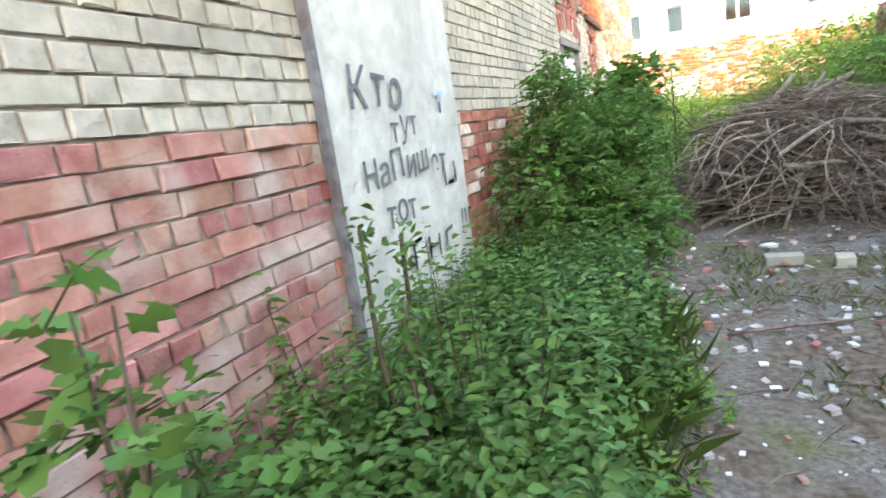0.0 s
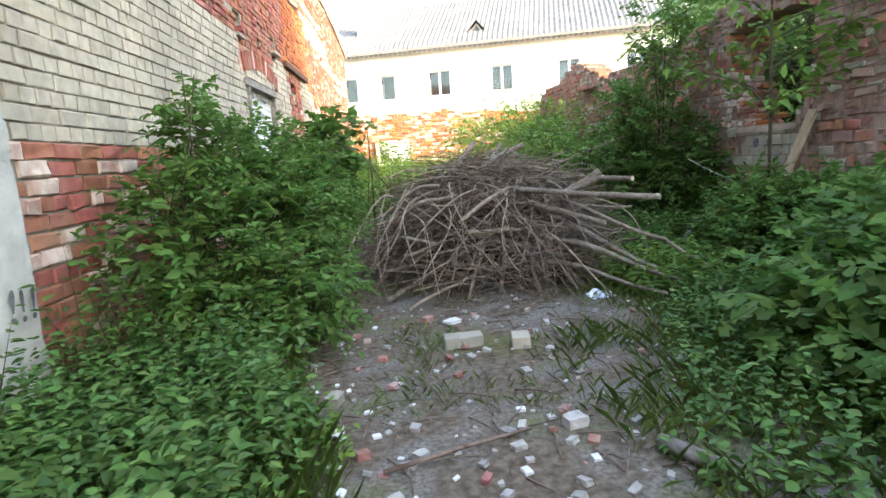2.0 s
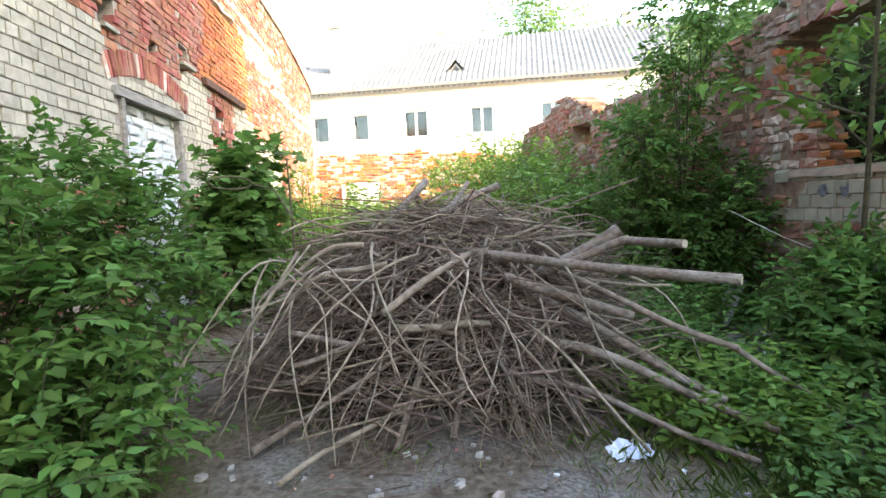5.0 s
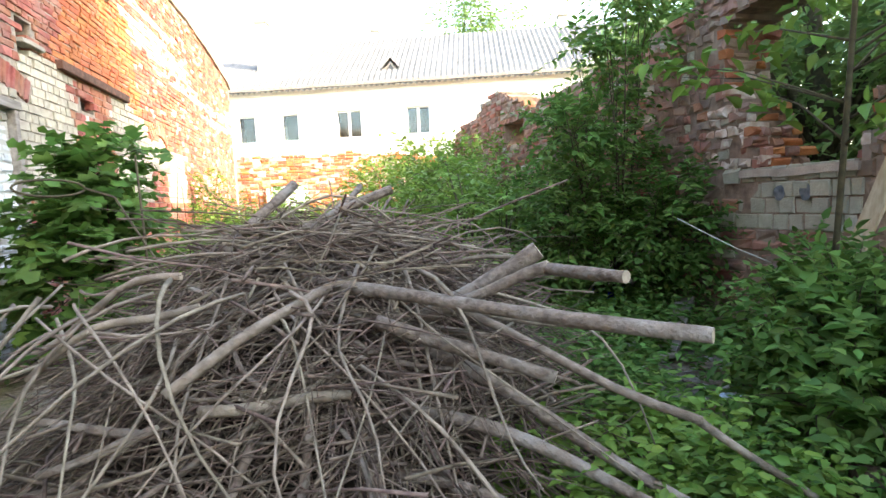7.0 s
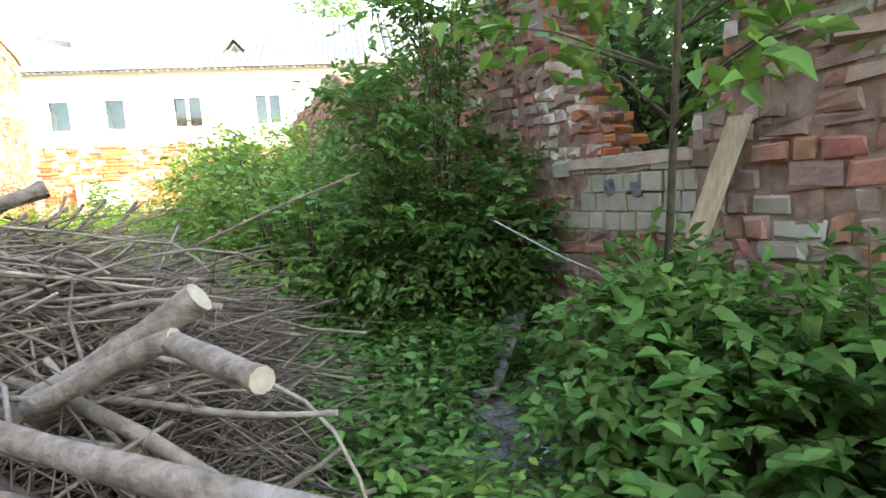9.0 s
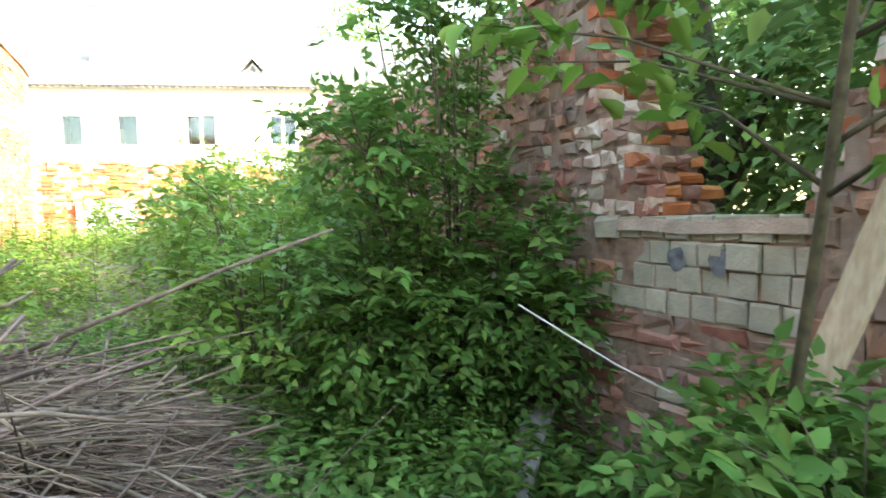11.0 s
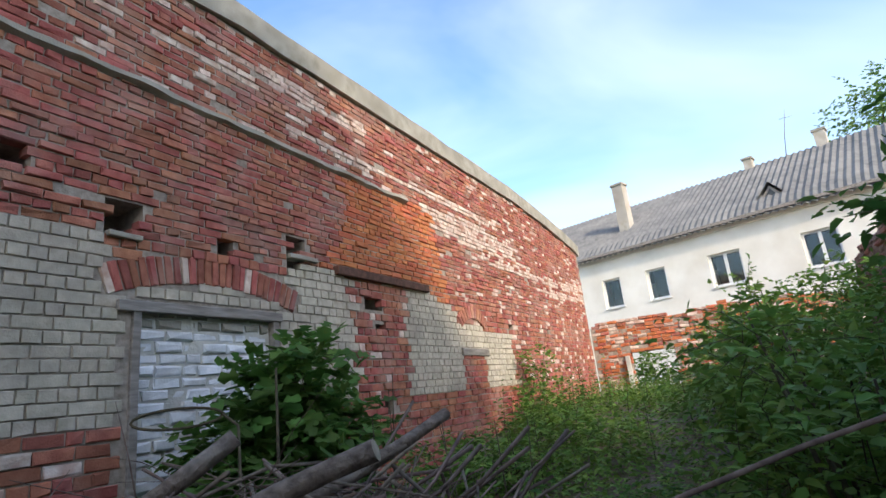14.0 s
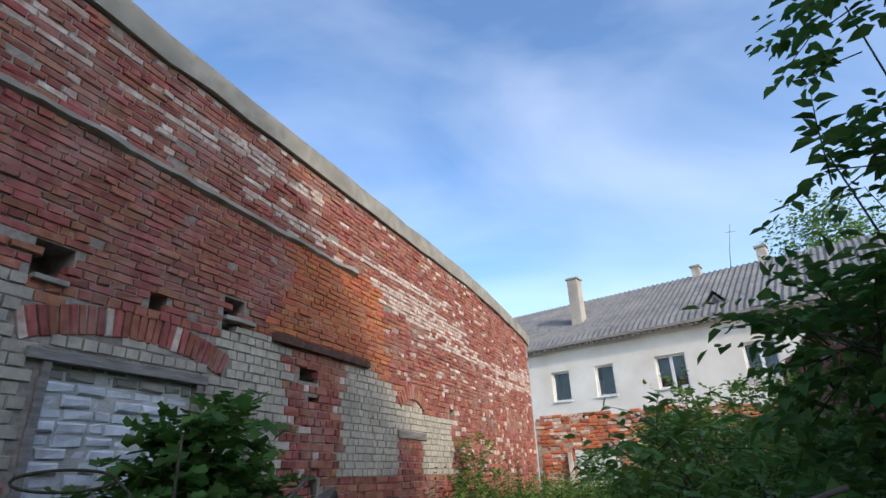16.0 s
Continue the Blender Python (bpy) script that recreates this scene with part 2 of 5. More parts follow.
def piece(name, me, parent, label="", kind="", matrix=None):
    ob = new(name, me)
    ob.parent = parent
    if matrix is not None:
        ob.matrix_local = matrix
    return tagged(ob, label, kind=kind)


def part(name, bm, material, parent, label="", smooth=False):
    me = bpy.data.meshes.new(name)
    bm.normal_update()
    bm.to_mesh(me)
    bm.free()
    me.materials.append(material)
    if smooth:
        me.polygons.foreach_set("use_smooth", np.ones(len(me.polygons), dtype=bool))
    return piece(name, me, parent, label)


def box_bm(x0, y0, z0, x1, y1, z1, bevel=0.0, wobble=0.0, cuts=0):
    bm = bmesh.new()
    bmesh.ops.create_cube(bm, size=1.0)
    for v in bm.verts:
        v.co = Vector(((x0 + x1) / 2 + v.co.x * (x1 - x0), (y0 + y1) / 2 + v.co.y * (y1 - y0), (z0 + z1) / 2 + v.co.z * (z1 - z0)))
    if bevel:
        bmesh.ops.bevel(bm, geom=list(bm.edges), offset=bevel, segments=1, affect="EDGES")
    if cuts:
        bmesh.ops.subdivide_edges(bm, edges=list(bm.edges), cuts=cuts, use_grid_fill=True)
    if wobble:
        for v in bm.verts:
            v.co += Vector(noise.noise_vector(v.co * 3.1)) * wobble
    return bm


BRICK_F = [(0, 1, 2, 3), (4, 5, 1, 0), (5, 6, 2, 1), (6, 7, 3, 2), (7, 4, 0, 3), (8, 9, 5, 4), (9, 10, 6, 5), (10, 11, 7, 6), (11, 8, 4, 7)]


def brick_verts(w, h, d, ch=0.006, rough=0.003):
    """A brick lying in the plane of u (along) and v (up), its worn face at depth 0, its back at -d. Columns: u, v, depth."""
    ch = ch * (0.7 + rng.random(4) * 0.9)
    corner = np.array([(-1, -1), (1, -1), (1, 1), (-1, 1)], float)
    half = np.array([w / 2, h / 2])
    front = corner * (half - ch[:, None])
    rim = corner * half
    out = np.zeros((12, 3))
    out[0:4, :2], out[4:8, :2], out[8:12, :2] = front, rim, rim
    out[0:4, 2], out[4:8, 2], out[8:12, 2] = 0.0, -ch * 1.1, -d
    out[0:8] += rng.normal(0, rough, (8, 3))
    return out


class Bricks:
    """Collects many bricks into one mesh, on a plane given by origin, along and out."""

    def __init__(self, origin, along, out):
        self.o, self.a, self.n = np.array(origin, float), np.array(along, float), np.array(out, float)
        self.v, self.f, self.m = [], [], []

    def place(self, uvd):
        return self.o + uvd[:, 0:1] * self.a + uvd[:, 1:2] * np.array((0, 0, 1.0)) + uvd[:, 2:3] * self.n

    def add(self, u, v, w, h, d, mi, lift=0.0, rough=0.003, ch=0.006, turn=0.0):
        b = brick_verts(w, h, d, ch, rough)
        if turn:
            c, s = math.cos(turn), math.sin(turn)
            b[:, :2] = b[:, :2] @ np.array([[c, s], [-s, c]])
        b += np.array((u, v, lift))
        base = len(self.v) * 12
        self.v.append(self.place(b))
        self.f += [tuple(i + base for i in f) for f in BRICK_F]
        self.m += [mi] * 9

    def mesh(self, name, mats):
        return mesh_of(name, np.concatenate(self.v), self.f, mats, self.m)


def tube(points, radii, sides=6, cap=True):
    """Vertices and faces of a limb through points."""
    pts = [Vector(p) for p in points]
    verts, faces = [], []
    side = None
    for i, p in enumerate(pts):
        d = (pts[min(i + 1, len(pts) - 1)] - pts[max(i - 1, 0)]).normalized()
        if side is None:
            side = d.orthogonal().normalized()
        side = (side - d * side.dot(d)).normalized()
        up = d.cross(side)
        for k in range(sides):
            a = 2 * math.pi * k / sides
            verts.append(p + (side * math.cos(a) + up * math.sin(a)) * radii[i])
    for i in range(len(pts) - 1):
        for k in range(sides):
            k2 = (k + 1) % sides
            faces.append((i * sides + k, i * sides + k2, (i + 1) * sides + k2, (i + 1) * sides + k))
    if cap:
        faces.append(tuple(reversed(range(sides))))
        faces.append(tuple((len(pts) - 1) * sides + k for k in range(sides)))
    return verts, faces


class Limbs:
    def __init__(self):
        self.v, self.f = [], []

    def add(self, points, radii, sides=5):
        v, f = tube(points, radii, sides)
        b = len(self.v)
        self.v += v
        self.f += [tuple(i + b for i in q) for q in f]

    def mesh(self, name, m):
        return mesh_of(name, self.v, self.f, [m], smooth=True)


LEAF = np.array([(0, 0, 0), (-0.28, 0.28, 0.07), (-0.21, 0.62, 0.06), (0, 1.0, -0.12), (0.21, 0.62, 0.06), (0.28, 0.28, 0.07)])
STALK = np.array([(0, 0, 0), (-0.006, 0.05, 0.0), (-0.0045, 0.6, 0.0), (0, 1.0, 0.0), (0.0045, 0.6, 0.0), (0.006, 0.05, 0.0)])
LOBED = np.array([(0, 0, 0), (-0.55, 0.25, 0.05), (-0.2, 0.45, 0.03), (-0.42, 0.8, 0.0), (0, 1.0, -0.1), (0.42, 0.8, 0.0), (0.2, 0.45, 0.03), (0.55, 0.25, 0.05)])
BLADE = np.array([(-0.014, 0, 0), (0.014, 0, 0), (0.012, 0.55, 0.06), (0, 1.0, 0.25), (-0.012, 0.55, 0.06)])
LEAF_FACES = {6: [(0, 1, 2, 3), (0, 3, 4, 5)], 8: [(0, 1, 2), (0, 2, 3, 4), (0, 4, 5, 6), (0, 6, 7)], 5: [(0, 1, 2, 3, 4)]}


def leaves_mesh(name, pos, direction, normal, size, shape, m):
    """One mesh of many leaves: their feet, ways, normals and lengths."""
    n, k = len(pos), len(shape)
    y = direction / np.linalg.norm(direction, axis=1, keepdims=True)
    z = normal - (normal * y).sum(1, keepdims=True) * y
    z /= np.linalg.norm(z, axis=1, keepdims=True) + 1e-9
    x = np.cross(y, z)
    wide = rng.uniform(0.75, 1.15, n)[:, None, None]
    s = shape[None] * np.concatenate([wide, np.ones_like(wide), rng.uniform(0.2, 2.2, n)[:, None, None]], 2) * size[:, None, None]
    v = pos[:, None] + s[..., 0:1] * x[:, None] + s[..., 1:2] * y[:, None] + s[..., 2:3] * z[:, None]
    v = v.reshape(-1, 3)
    fs = LEAF_FACES[k]
    loops = np.concatenate([(np.arange(n)[:, None] * k + np.array(f)[None]) for f in fs], 1).reshape(-1)
    lens = np.tile([len(f) for f in fs], n)
    me = bpy.data.meshes.new(name)
    me.vertices.add(len(v)), me.loops.add(len(loops)), me.polygons.add(len(lens))
    me.vertices.foreach_set("co", v.reshape(-1).astype(np.float32))
    me.loops.foreach_set("vertex_index", loops.astype(np.int32))
    me.polygons.foreach_set("loop_start", np.concatenate([[0], np.cumsum(lens)[:-1]]).astype(np.int32))
    me.materials.append(m)
    me.update(calc_edges=True)
    me.validate()
    return me


def sprigs(blobs, count, length, per, size, up=0.35, spread=1.0, shell=0.45, clear=None):
    """Sprigs in uneven ellipsoid clumps. Gives the leaves' feet, ways, normals, lengths and the sprigs' lines."""
    w = np.array([b[3] * b[4] * b[5] * (b[6] if len(b) > 6 else 1) for b in blobs]) ** 0.75
    pick = rng.choice(len(blobs), count, p=w / w.sum())
    c = np.array([b[:3] for b in blobs], float)[pick]
    r = np.array([b[3:6] for b in blobs], float)[pick]
    d = rng.normal(size=(count, 3))
    d /= np.linalg.norm(d, axis=1, keepdims=True)
    foot = c + d * r * (rng.random((count, 1)) ** shell) * 0.95
    foot[:, 2] = np.maximum(foot[:, 2], 0.03)
    way = d * spread + rng.normal(0, 0.45, (count, 3)) + np.array((0, 0, up))
    way /= np.linalg.norm(way, axis=1, keepdims=True)
    ln = length * rng.uniform(0.6, 1.4, count)
    if clear is not None:
        keep = clear(foot)
        foot, way, ln = foot[keep], way[keep], ln[keep]
        count = len(foot)
    side = np.cross(way, np.array((0, 0, 1.0)))
    side /= np.linalg.norm(side, axis=1, keepdims=True) + 1e-9
    P, D, N, S = [], [], [], []
    for i in range(per):
        f = (i + 0.6) / per
        p = foot + way * (ln * f)[:, None] - np.array((0, 0, 1.0)) * (ln * f * f * 0.3)[:, None]
        sgn = 1 if i % 2 else -1
        if i == per - 1:
            sgn = 0
        dd = way * 0.55 + side * sgn * 0.9 + np.array((0, 0, -0.25)) + rng.normal(0, 0.22, (count, 3))
        nn = np.array((0, 0, 1.0)) + rng.normal(0, 0.4, (count, 3)) + way * 0.2
        P.append(p), D.append(dd), N.append(nn), S.append(size * rng.uniform(0.55, 1.25, count) * (1.0 - 0.3 * f))
    return np.concatenate(P), np.concatenate(D), np.concatenate(N), np.concatenate(S), (foot, way, ln)


def bush(name, label, category, blobs, count, length, per, size, leaf_mat, shape=LEAF, roots=(), stem_r=0.012, up=0.35, shell=0.45, kind="", twigs=0.25, spread=1.0):
    """A shrub: stems from its roots to its clumps, twigs, and a crown of separate leaves."""
    foot = roots[0] if roots else (blobs[0][0], blobs[0][1], 0)
    root = thing(name, label, category, kind=kind, at=(foot[0], foot[1], 0))
    back = Matrix.Translation((-foot[0], -foot[1], 0))
    P, D, N, S, (sf, sw, sl) = sprigs(blobs, count, length, per, size, up, spread, shell)
    piece("crown", leaves_mesh("crown", P, D, N, S, shape, leaf_mat), root, matrix=back)
    lb = Limbs()
    rr = roots or [(b[0], b[1], 0) for b in blobs]
    for i, b in enumerate(blobs):
        r0 = Vector(min(rr, key=lambda q: (q[0] - b[0]) ** 2 + (q[1] - b[1]) ** 2))
        for k in range(2):
            end = Vector((b[0] + random.uniform(-.5, .5) * b[3], b[1] + random.uniform(-.5, .5) * b[4], b[2] + b[5] * random.uniform(0.3, 0.9)))
            st = r0 + Vector((random.uniform(-.06, .06), random.uniform(-.06, .06), -0.02))
            mid = st.lerp(end, 0.5) + Vector((random.uniform(-.1, .1), random.uniform(-.1, .1), 0.1))
            lb.add([st, mid, end], [stem_r, stem_r * 0.7, stem_r * 0.3], 5)
    for i in range(0, len(sf), max(1, int(1 / twigs))):
        a = Vector(sf[i])
        d = Vector(sw[i]) * sl[i]
        lb.add([a - d * 0.5, a + d * 0.4, a + d * 0.95 - Vector((0, 0, sl[i] * 0.25))], [0.004, 0.003, 0.0015], 3)
    piece("wood", lb.mesh("wood", M_STEM), root, "thin brown stems", "stuff", back)
    return root

# ---------------------------------------------------------------- ground
def ground_z(x, y):
    z = 0.035 * noise.noise(Vector((x * 0.7, y * 0.7, 0))) + 0.015 * noise.noise(Vector((x * 3, y * 3, 5)))
    t = min(1.0, max(0.0, (y - 9.0) / 10.0))
    return z + 0.9 * t * t * (3 - 2 * t)


def ground():
    xs = [-900, -200, -60, -20, -8, -4] + [-3 + 0.2 * i for i in range(61)] + [11, 15, 30, 80, 250, 900]
    ys = [-900, -200, -60, -20, -8, -4] + [-3 + 0.2 * i for i in range(71)] + [12 + i for i in range(1, 14)] + [40, 80, 250, 900]
    verts = [(x, y, ground_z(x, y)) for y in ys for x in xs]
    w = len(xs)
    faces = [(j * w + i, j * w + i + 1, (j + 1) * w + i + 1, (j + 1) * w + i) for j in range(len(ys) - 1) for i in range(w - 1)]
    tagged(new("ground", mesh_of("ground", verts, faces, [M_GROUND], smooth=True)), "bare trodden soil with grit and mossy patches", "ground", kind="structure")


ground()

# ---------------------------------------------------------------- tall brick wall beside the yard
WX = -1.73
COURSE, LONG = 0.1, 0.262
HOLES = [(9.04, 9.36, 2.96, 3.3), (10.11, 10.3, 2.97, 3.18), (11.02, 11.32, 2.95, 3.37), (12.38, 12.76, 2.64, 2.84), (12.58, 12.86, 2.38, 2.46),
         (12.6, 12.85, 1.3, 1.48), (12.5, 12.8, 2.06, 2.14), (17.1, 17.35, 2.5, 2.72), (8.3, 8.5, 3.36, 3.56), (6.4, 6.58, 3.2, 3.45), (19.4, 19.6, 2.6, 2.75)]
DOOR = (9.3, 10.84, 2.38)
SMALL = (15.0, 15.92, 2.08)
ARCH_C, ARCH_R = (10.08, 2.67 - 2.9), 2.9


def wall_top(y):
    return 5.68 if y < 17 else 5.68 - 0.45 * ((y - 17) / 6.5) ** 2


def wall_kind(y, z):
    """What the wall is made of at a place: an index into its materials, or -1 for nothing."""
    if 2.7 < y < 4.5 and z < 3.3:
        return -1
    for a, b, c, d in HOLES:
        if a < y < b and c < z < d:
            return -1
    if DOOR[0] - 0.06 < y < DOOR[1] + 0.06 and z < DOOR[2] + 0.1:
        return -1
    r = math.hypot(y - ARCH_C[0], z - ARCH_C[1])
    if abs(y - ARCH_C[0]) < 1.02 and ARCH_R - 0.01 < r < ARCH_R + 0.27:
        return -1
    if z > wall_top(y) - 0.04:
        return -1
    j = 0.12 * noise.noise(Vector((y * 1.3, z * 9.0, 2.0)))
    if z < 1.48 + j * 0.3:
        return 3 if y < 9 and y > 4 and random.random() < 0.22 else 1
    up = 3.0 if y < 9 else (2.62 if y < 11.05 else (3.06 if y < 14.1 else max(2.5, 3.0 - 0.25 * (y - 14.1))))
    if abs(y - ARCH_C[0]) < 1.0 and r < ARCH_R + 0.05:
        up = 9
    if z < up:
        if 12.12 + j < y < 13.3 + j * 2:
            return 1 if random.random() < 0.96 else 3
        if SMALL[0] < y < SMALL[1] and z < SMALL[2]:
            return 1
        if SMALL[0] < y < SMALL[1] and z > 2.62:
            return 1
        if y > 17.2 + j * 3:
            return 3 if random.random() < 0.14 else 1
        return 0
    if z > 4.46 + j * 0.4 or y > 14.3 + (4.6 - z) * 0.25:
        streak = noise.noise(Vector((y * 0.22, z * 6.0, 7.0))) + 0.35 * noise.noise(Vector((y * 1.4, z * 11, 3.0)))
        if y > 13.8:
            streak += 0.4 - 0.9 * abs(z - 4.35 + 0.05 * (y - 14))
        if streak > 0.24 and random.random() < 0.9:
            return 3
        return 1 if random.random() < 0.9 else 3
    if y > 11.6 + 0.5 * math.sin(z * 2.0) + j:
        return 2
    return 1


def left_wall():
    root = thing("wall_west", "tall patched wall of white silicate and weathered red brick", "wall", kind="structure", at=(WX, 0, 0))
    back = Matrix.Translation((-WX, 0, 0))
    bw = Bricks((WX, 0, 0), (0, 1, 0), (1, 0, 0))
    near = []
    thin = 0.0775
    levels = [((k + 0.5) * COURSE, COURSE) for k in range(30)] + [(3.0 + (k + 0.5) * thin, thin) for k in range(38)]
    for k, (z, course) in enumerate(levels):
        y = -7.0 + (k % 2) * 0.065
        header = k % 2 == 1 if y < 9 and z > 1.5 and z < 3 else k % 4 == 3
        while y < 23.45:
            w = LONG * (0.5 if header else 1.0)
            if not header and random.random() < 0.12:
                w *= 0.5
            if y + w > 23.45:
                break
            c = y + w / 2
            kind = wall_kind(c, z)
            if kind >= 0:
                upper = z > 4.6
                lift = random.gauss(0, 0.004 if kind == 0 else 0.008) + (random.uniform(-0.035, 0.01) if upper and random.random() < 0.4 else 0)
                lift = max(lift, -0.005)
                if -0.2 < c < 2.66 and z < 2.7 and len(near) < 290:
                    near.append((c, z, w, kind, lift))
                elif random.random() > (0.02 if kind in (1, 3) and z > 3 else 0.0):
                    bw.add(c, z, w - 0.013, course - 0.012, 0.11, kind, lift, 0.002 if kind == 0 else 0.004, 0.004 if kind == 0 else 0.007)
            y += w
    # voussoirs of the flat arch above the walled-up door
    n = 27
    half = math.asin(1.0 / ARCH_R)
    for i in range(n):
        a = -half + 2 * half * (i + 0.5) / n
        rr = ARCH_R + 0.13
        bw.add(ARCH_C[0] + math.sin(a) * rr, ARCH_C[1] + math.cos(a) * rr, 0.066, 0.25, 0.1, 1 if i % 9 else 3, random.gauss(0.004, 0.004), 0.004, 0.008, turn=-a)
    ob = piece("brickwork", bw.mesh("brickwork", [M_WHITE, M_RED, M_ORANGE, M_WASH]), root, "rows of white and red bricks", "stuff", back)
    # the mortar body behind the brick faces, left open at the holes
    v, f = [], []

    def slab(y0, y1, z0, z1, x0, x1):
        b = len(v)
        v.extend([(x0, y0, z0), (x1, y0, z0), (x1, y1, z0), (x0, y1, z0), (x0, y0, z1), (x1, y0, z1), (x1, y1, z1), (x0, y1, z1)])
        f.extend([tuple(b + i for i in q) for q in ((3, 2, 1, 0), (4, 5, 6, 7), (0, 1, 5, 4), (1, 2, 6, 5), (2, 3, 7, 6), (3, 0, 4, 7))])
    cuts = sorted({h[2] for h in HOLES} | {h[3] for h in HOLES} | {-0.3, DOOR[2] + 0.1, 5.1})
    for z0, z1 in zip(cuts[:-1], cuts[1:]):
        gaps = sorted([(h[0], h[1]) for h in HOLES if h[2] <= z0 and h[3] >= z1] + ([(DOOR[0], DOOR[1])] if z1 <= DOOR[2] + 0.1 else []))
        y = -7.0
        for g0, g1 in gaps:
            if g0 > y:
                slab(y, g0, z0, z1, WX - 0.4, WX - 0.015)
            y = max(y, g1)
        slab(y, 23.45, z0, z1, WX - 0.4, WX - 0.015)
    for i in range(30):
        y0, y1 = -7.0 + i * 30.45 / 30, -7.0 + (i + 1) * 30.45 / 30
        slab(y0, y1, 5.1, wall_top((y0 + y1) / 2) - 0.02, WX - 0.4, WX - 0.015)
    slab(-7.0, 23.45, -0.3, 5.2, WX - 0.75, WX - 0.42)
    piece("mortar_body", mesh_of("mortar_body", v, f, [M_MORTAR]), root, "grey lime mortar", matrix=back)
    # concrete coping, sagging to the far end
    v, f = [], []
    ys = [-7 + 0.6 * i for i in range(52)]
    for y in ys:
        y = min(y, 23.55)
        t = wall_top(y) + random.uniform(-.015, .015)
        v.extend([(WX - 0.6, y, t), (WX + 0.05 + random.uniform(-.012, .012), y, t - 0.02 + random.uniform(-.02, .02)), (WX + 0.05, y, t + 0.3 + random.uniform(-.012, .012)), (WX - 0.6, y, t + 0.34)])
    for i in range(len(ys) - 1):
        for k in range(4):
            f.append((i * 4 + k, (i + 1) * 4 + k, (i + 1) * 4 + (k + 1) % 4, i * 4 + (k + 1) % 4))
    f += [(0, 1, 2, 3), tuple(len(v) - 4 + i for i in (3, 2, 1, 0))]
    piece("coping", mesh_of("coping", v, f, [M_CONCRETE]), root, "weathered concrete coping", matrix=back)
    # mortar ledge
    bm = bmesh.new()
    segs = 90
    rings = []
    for i in range(segs + 1):
        y = 3.0 + 10.6 * i / segs
        o = 0.05 + 0.05 * noise.noise(Vector((y * 2.2, 0, 1))) + 0.02 * noise.noise(Vector((y * 8, 0, 4)))
        z = 4.45 + 0.02 * noise.noise(Vector((y * 1.5, 3, 1)))
        h = 0.06 + 0.05 * noise.noise(Vector((y * 3, 9, 1)))
        rings.append([bm.verts.new(p) for p in ((WX - 0.02, y, z - h), (WX + o, y, z - h * 0.5), (WX + o * 0.9, y, z + 0.02), (WX - 0.02, y, z + h))])
    for a, b in zip(rings[:-1], rings[1:]):
        for k in range(3):
            bm.faces.new((a[k], b[k], b[k + 1], a[k + 1]))
    ob = part("ledge", bm, M_CONCRETE, root, "ragged mortar ledge")
    ob.matrix_local = back
    # rusty channel and slab stubs
    for nm, b in (("steel_beam", box_bm(WX - 0.05, 11.8, 3.02, WX + 0.07, 13.96, 3.13, 0.008, 0.01, 3)), ("slab_stub", box_bm(WX - 0.1, 11.02, 3.11, WX + 0.05, 11.48, 3.16, 0.006, 0.01, 2)),
                  ("slab_stub", box_bm(WX - 0.1, 9.06, 2.965, WX + 0.04, 9.34, 3.01, 0.006, 0.01, 2))):
        part(nm, b, M_RUST if nm == "steel_beam" else M_CONCRETE, root).matrix_local = back
    shared = {}
    for c, z, w, kind, lift in near:
        key = (round(w, 3), kind, random.randrange(3))
        if key not in shared:
            b = brick_verts(w - 0.014, COURSE - 0.013, 0.11, 0.004 if kind == 0 else 0.006, 0.003 if kind == 0 else 0.004)
            shared[key] = mesh_of("brick", b[:, [2, 0, 1]], BRICK_F, [M_WHITE_ONE if kind == 0 else M_RED_ONE])
        piece("brick", shared[key], root, matrix=Matrix.Translation((lift, c, z)))
    return root


wall_root = left_wall()


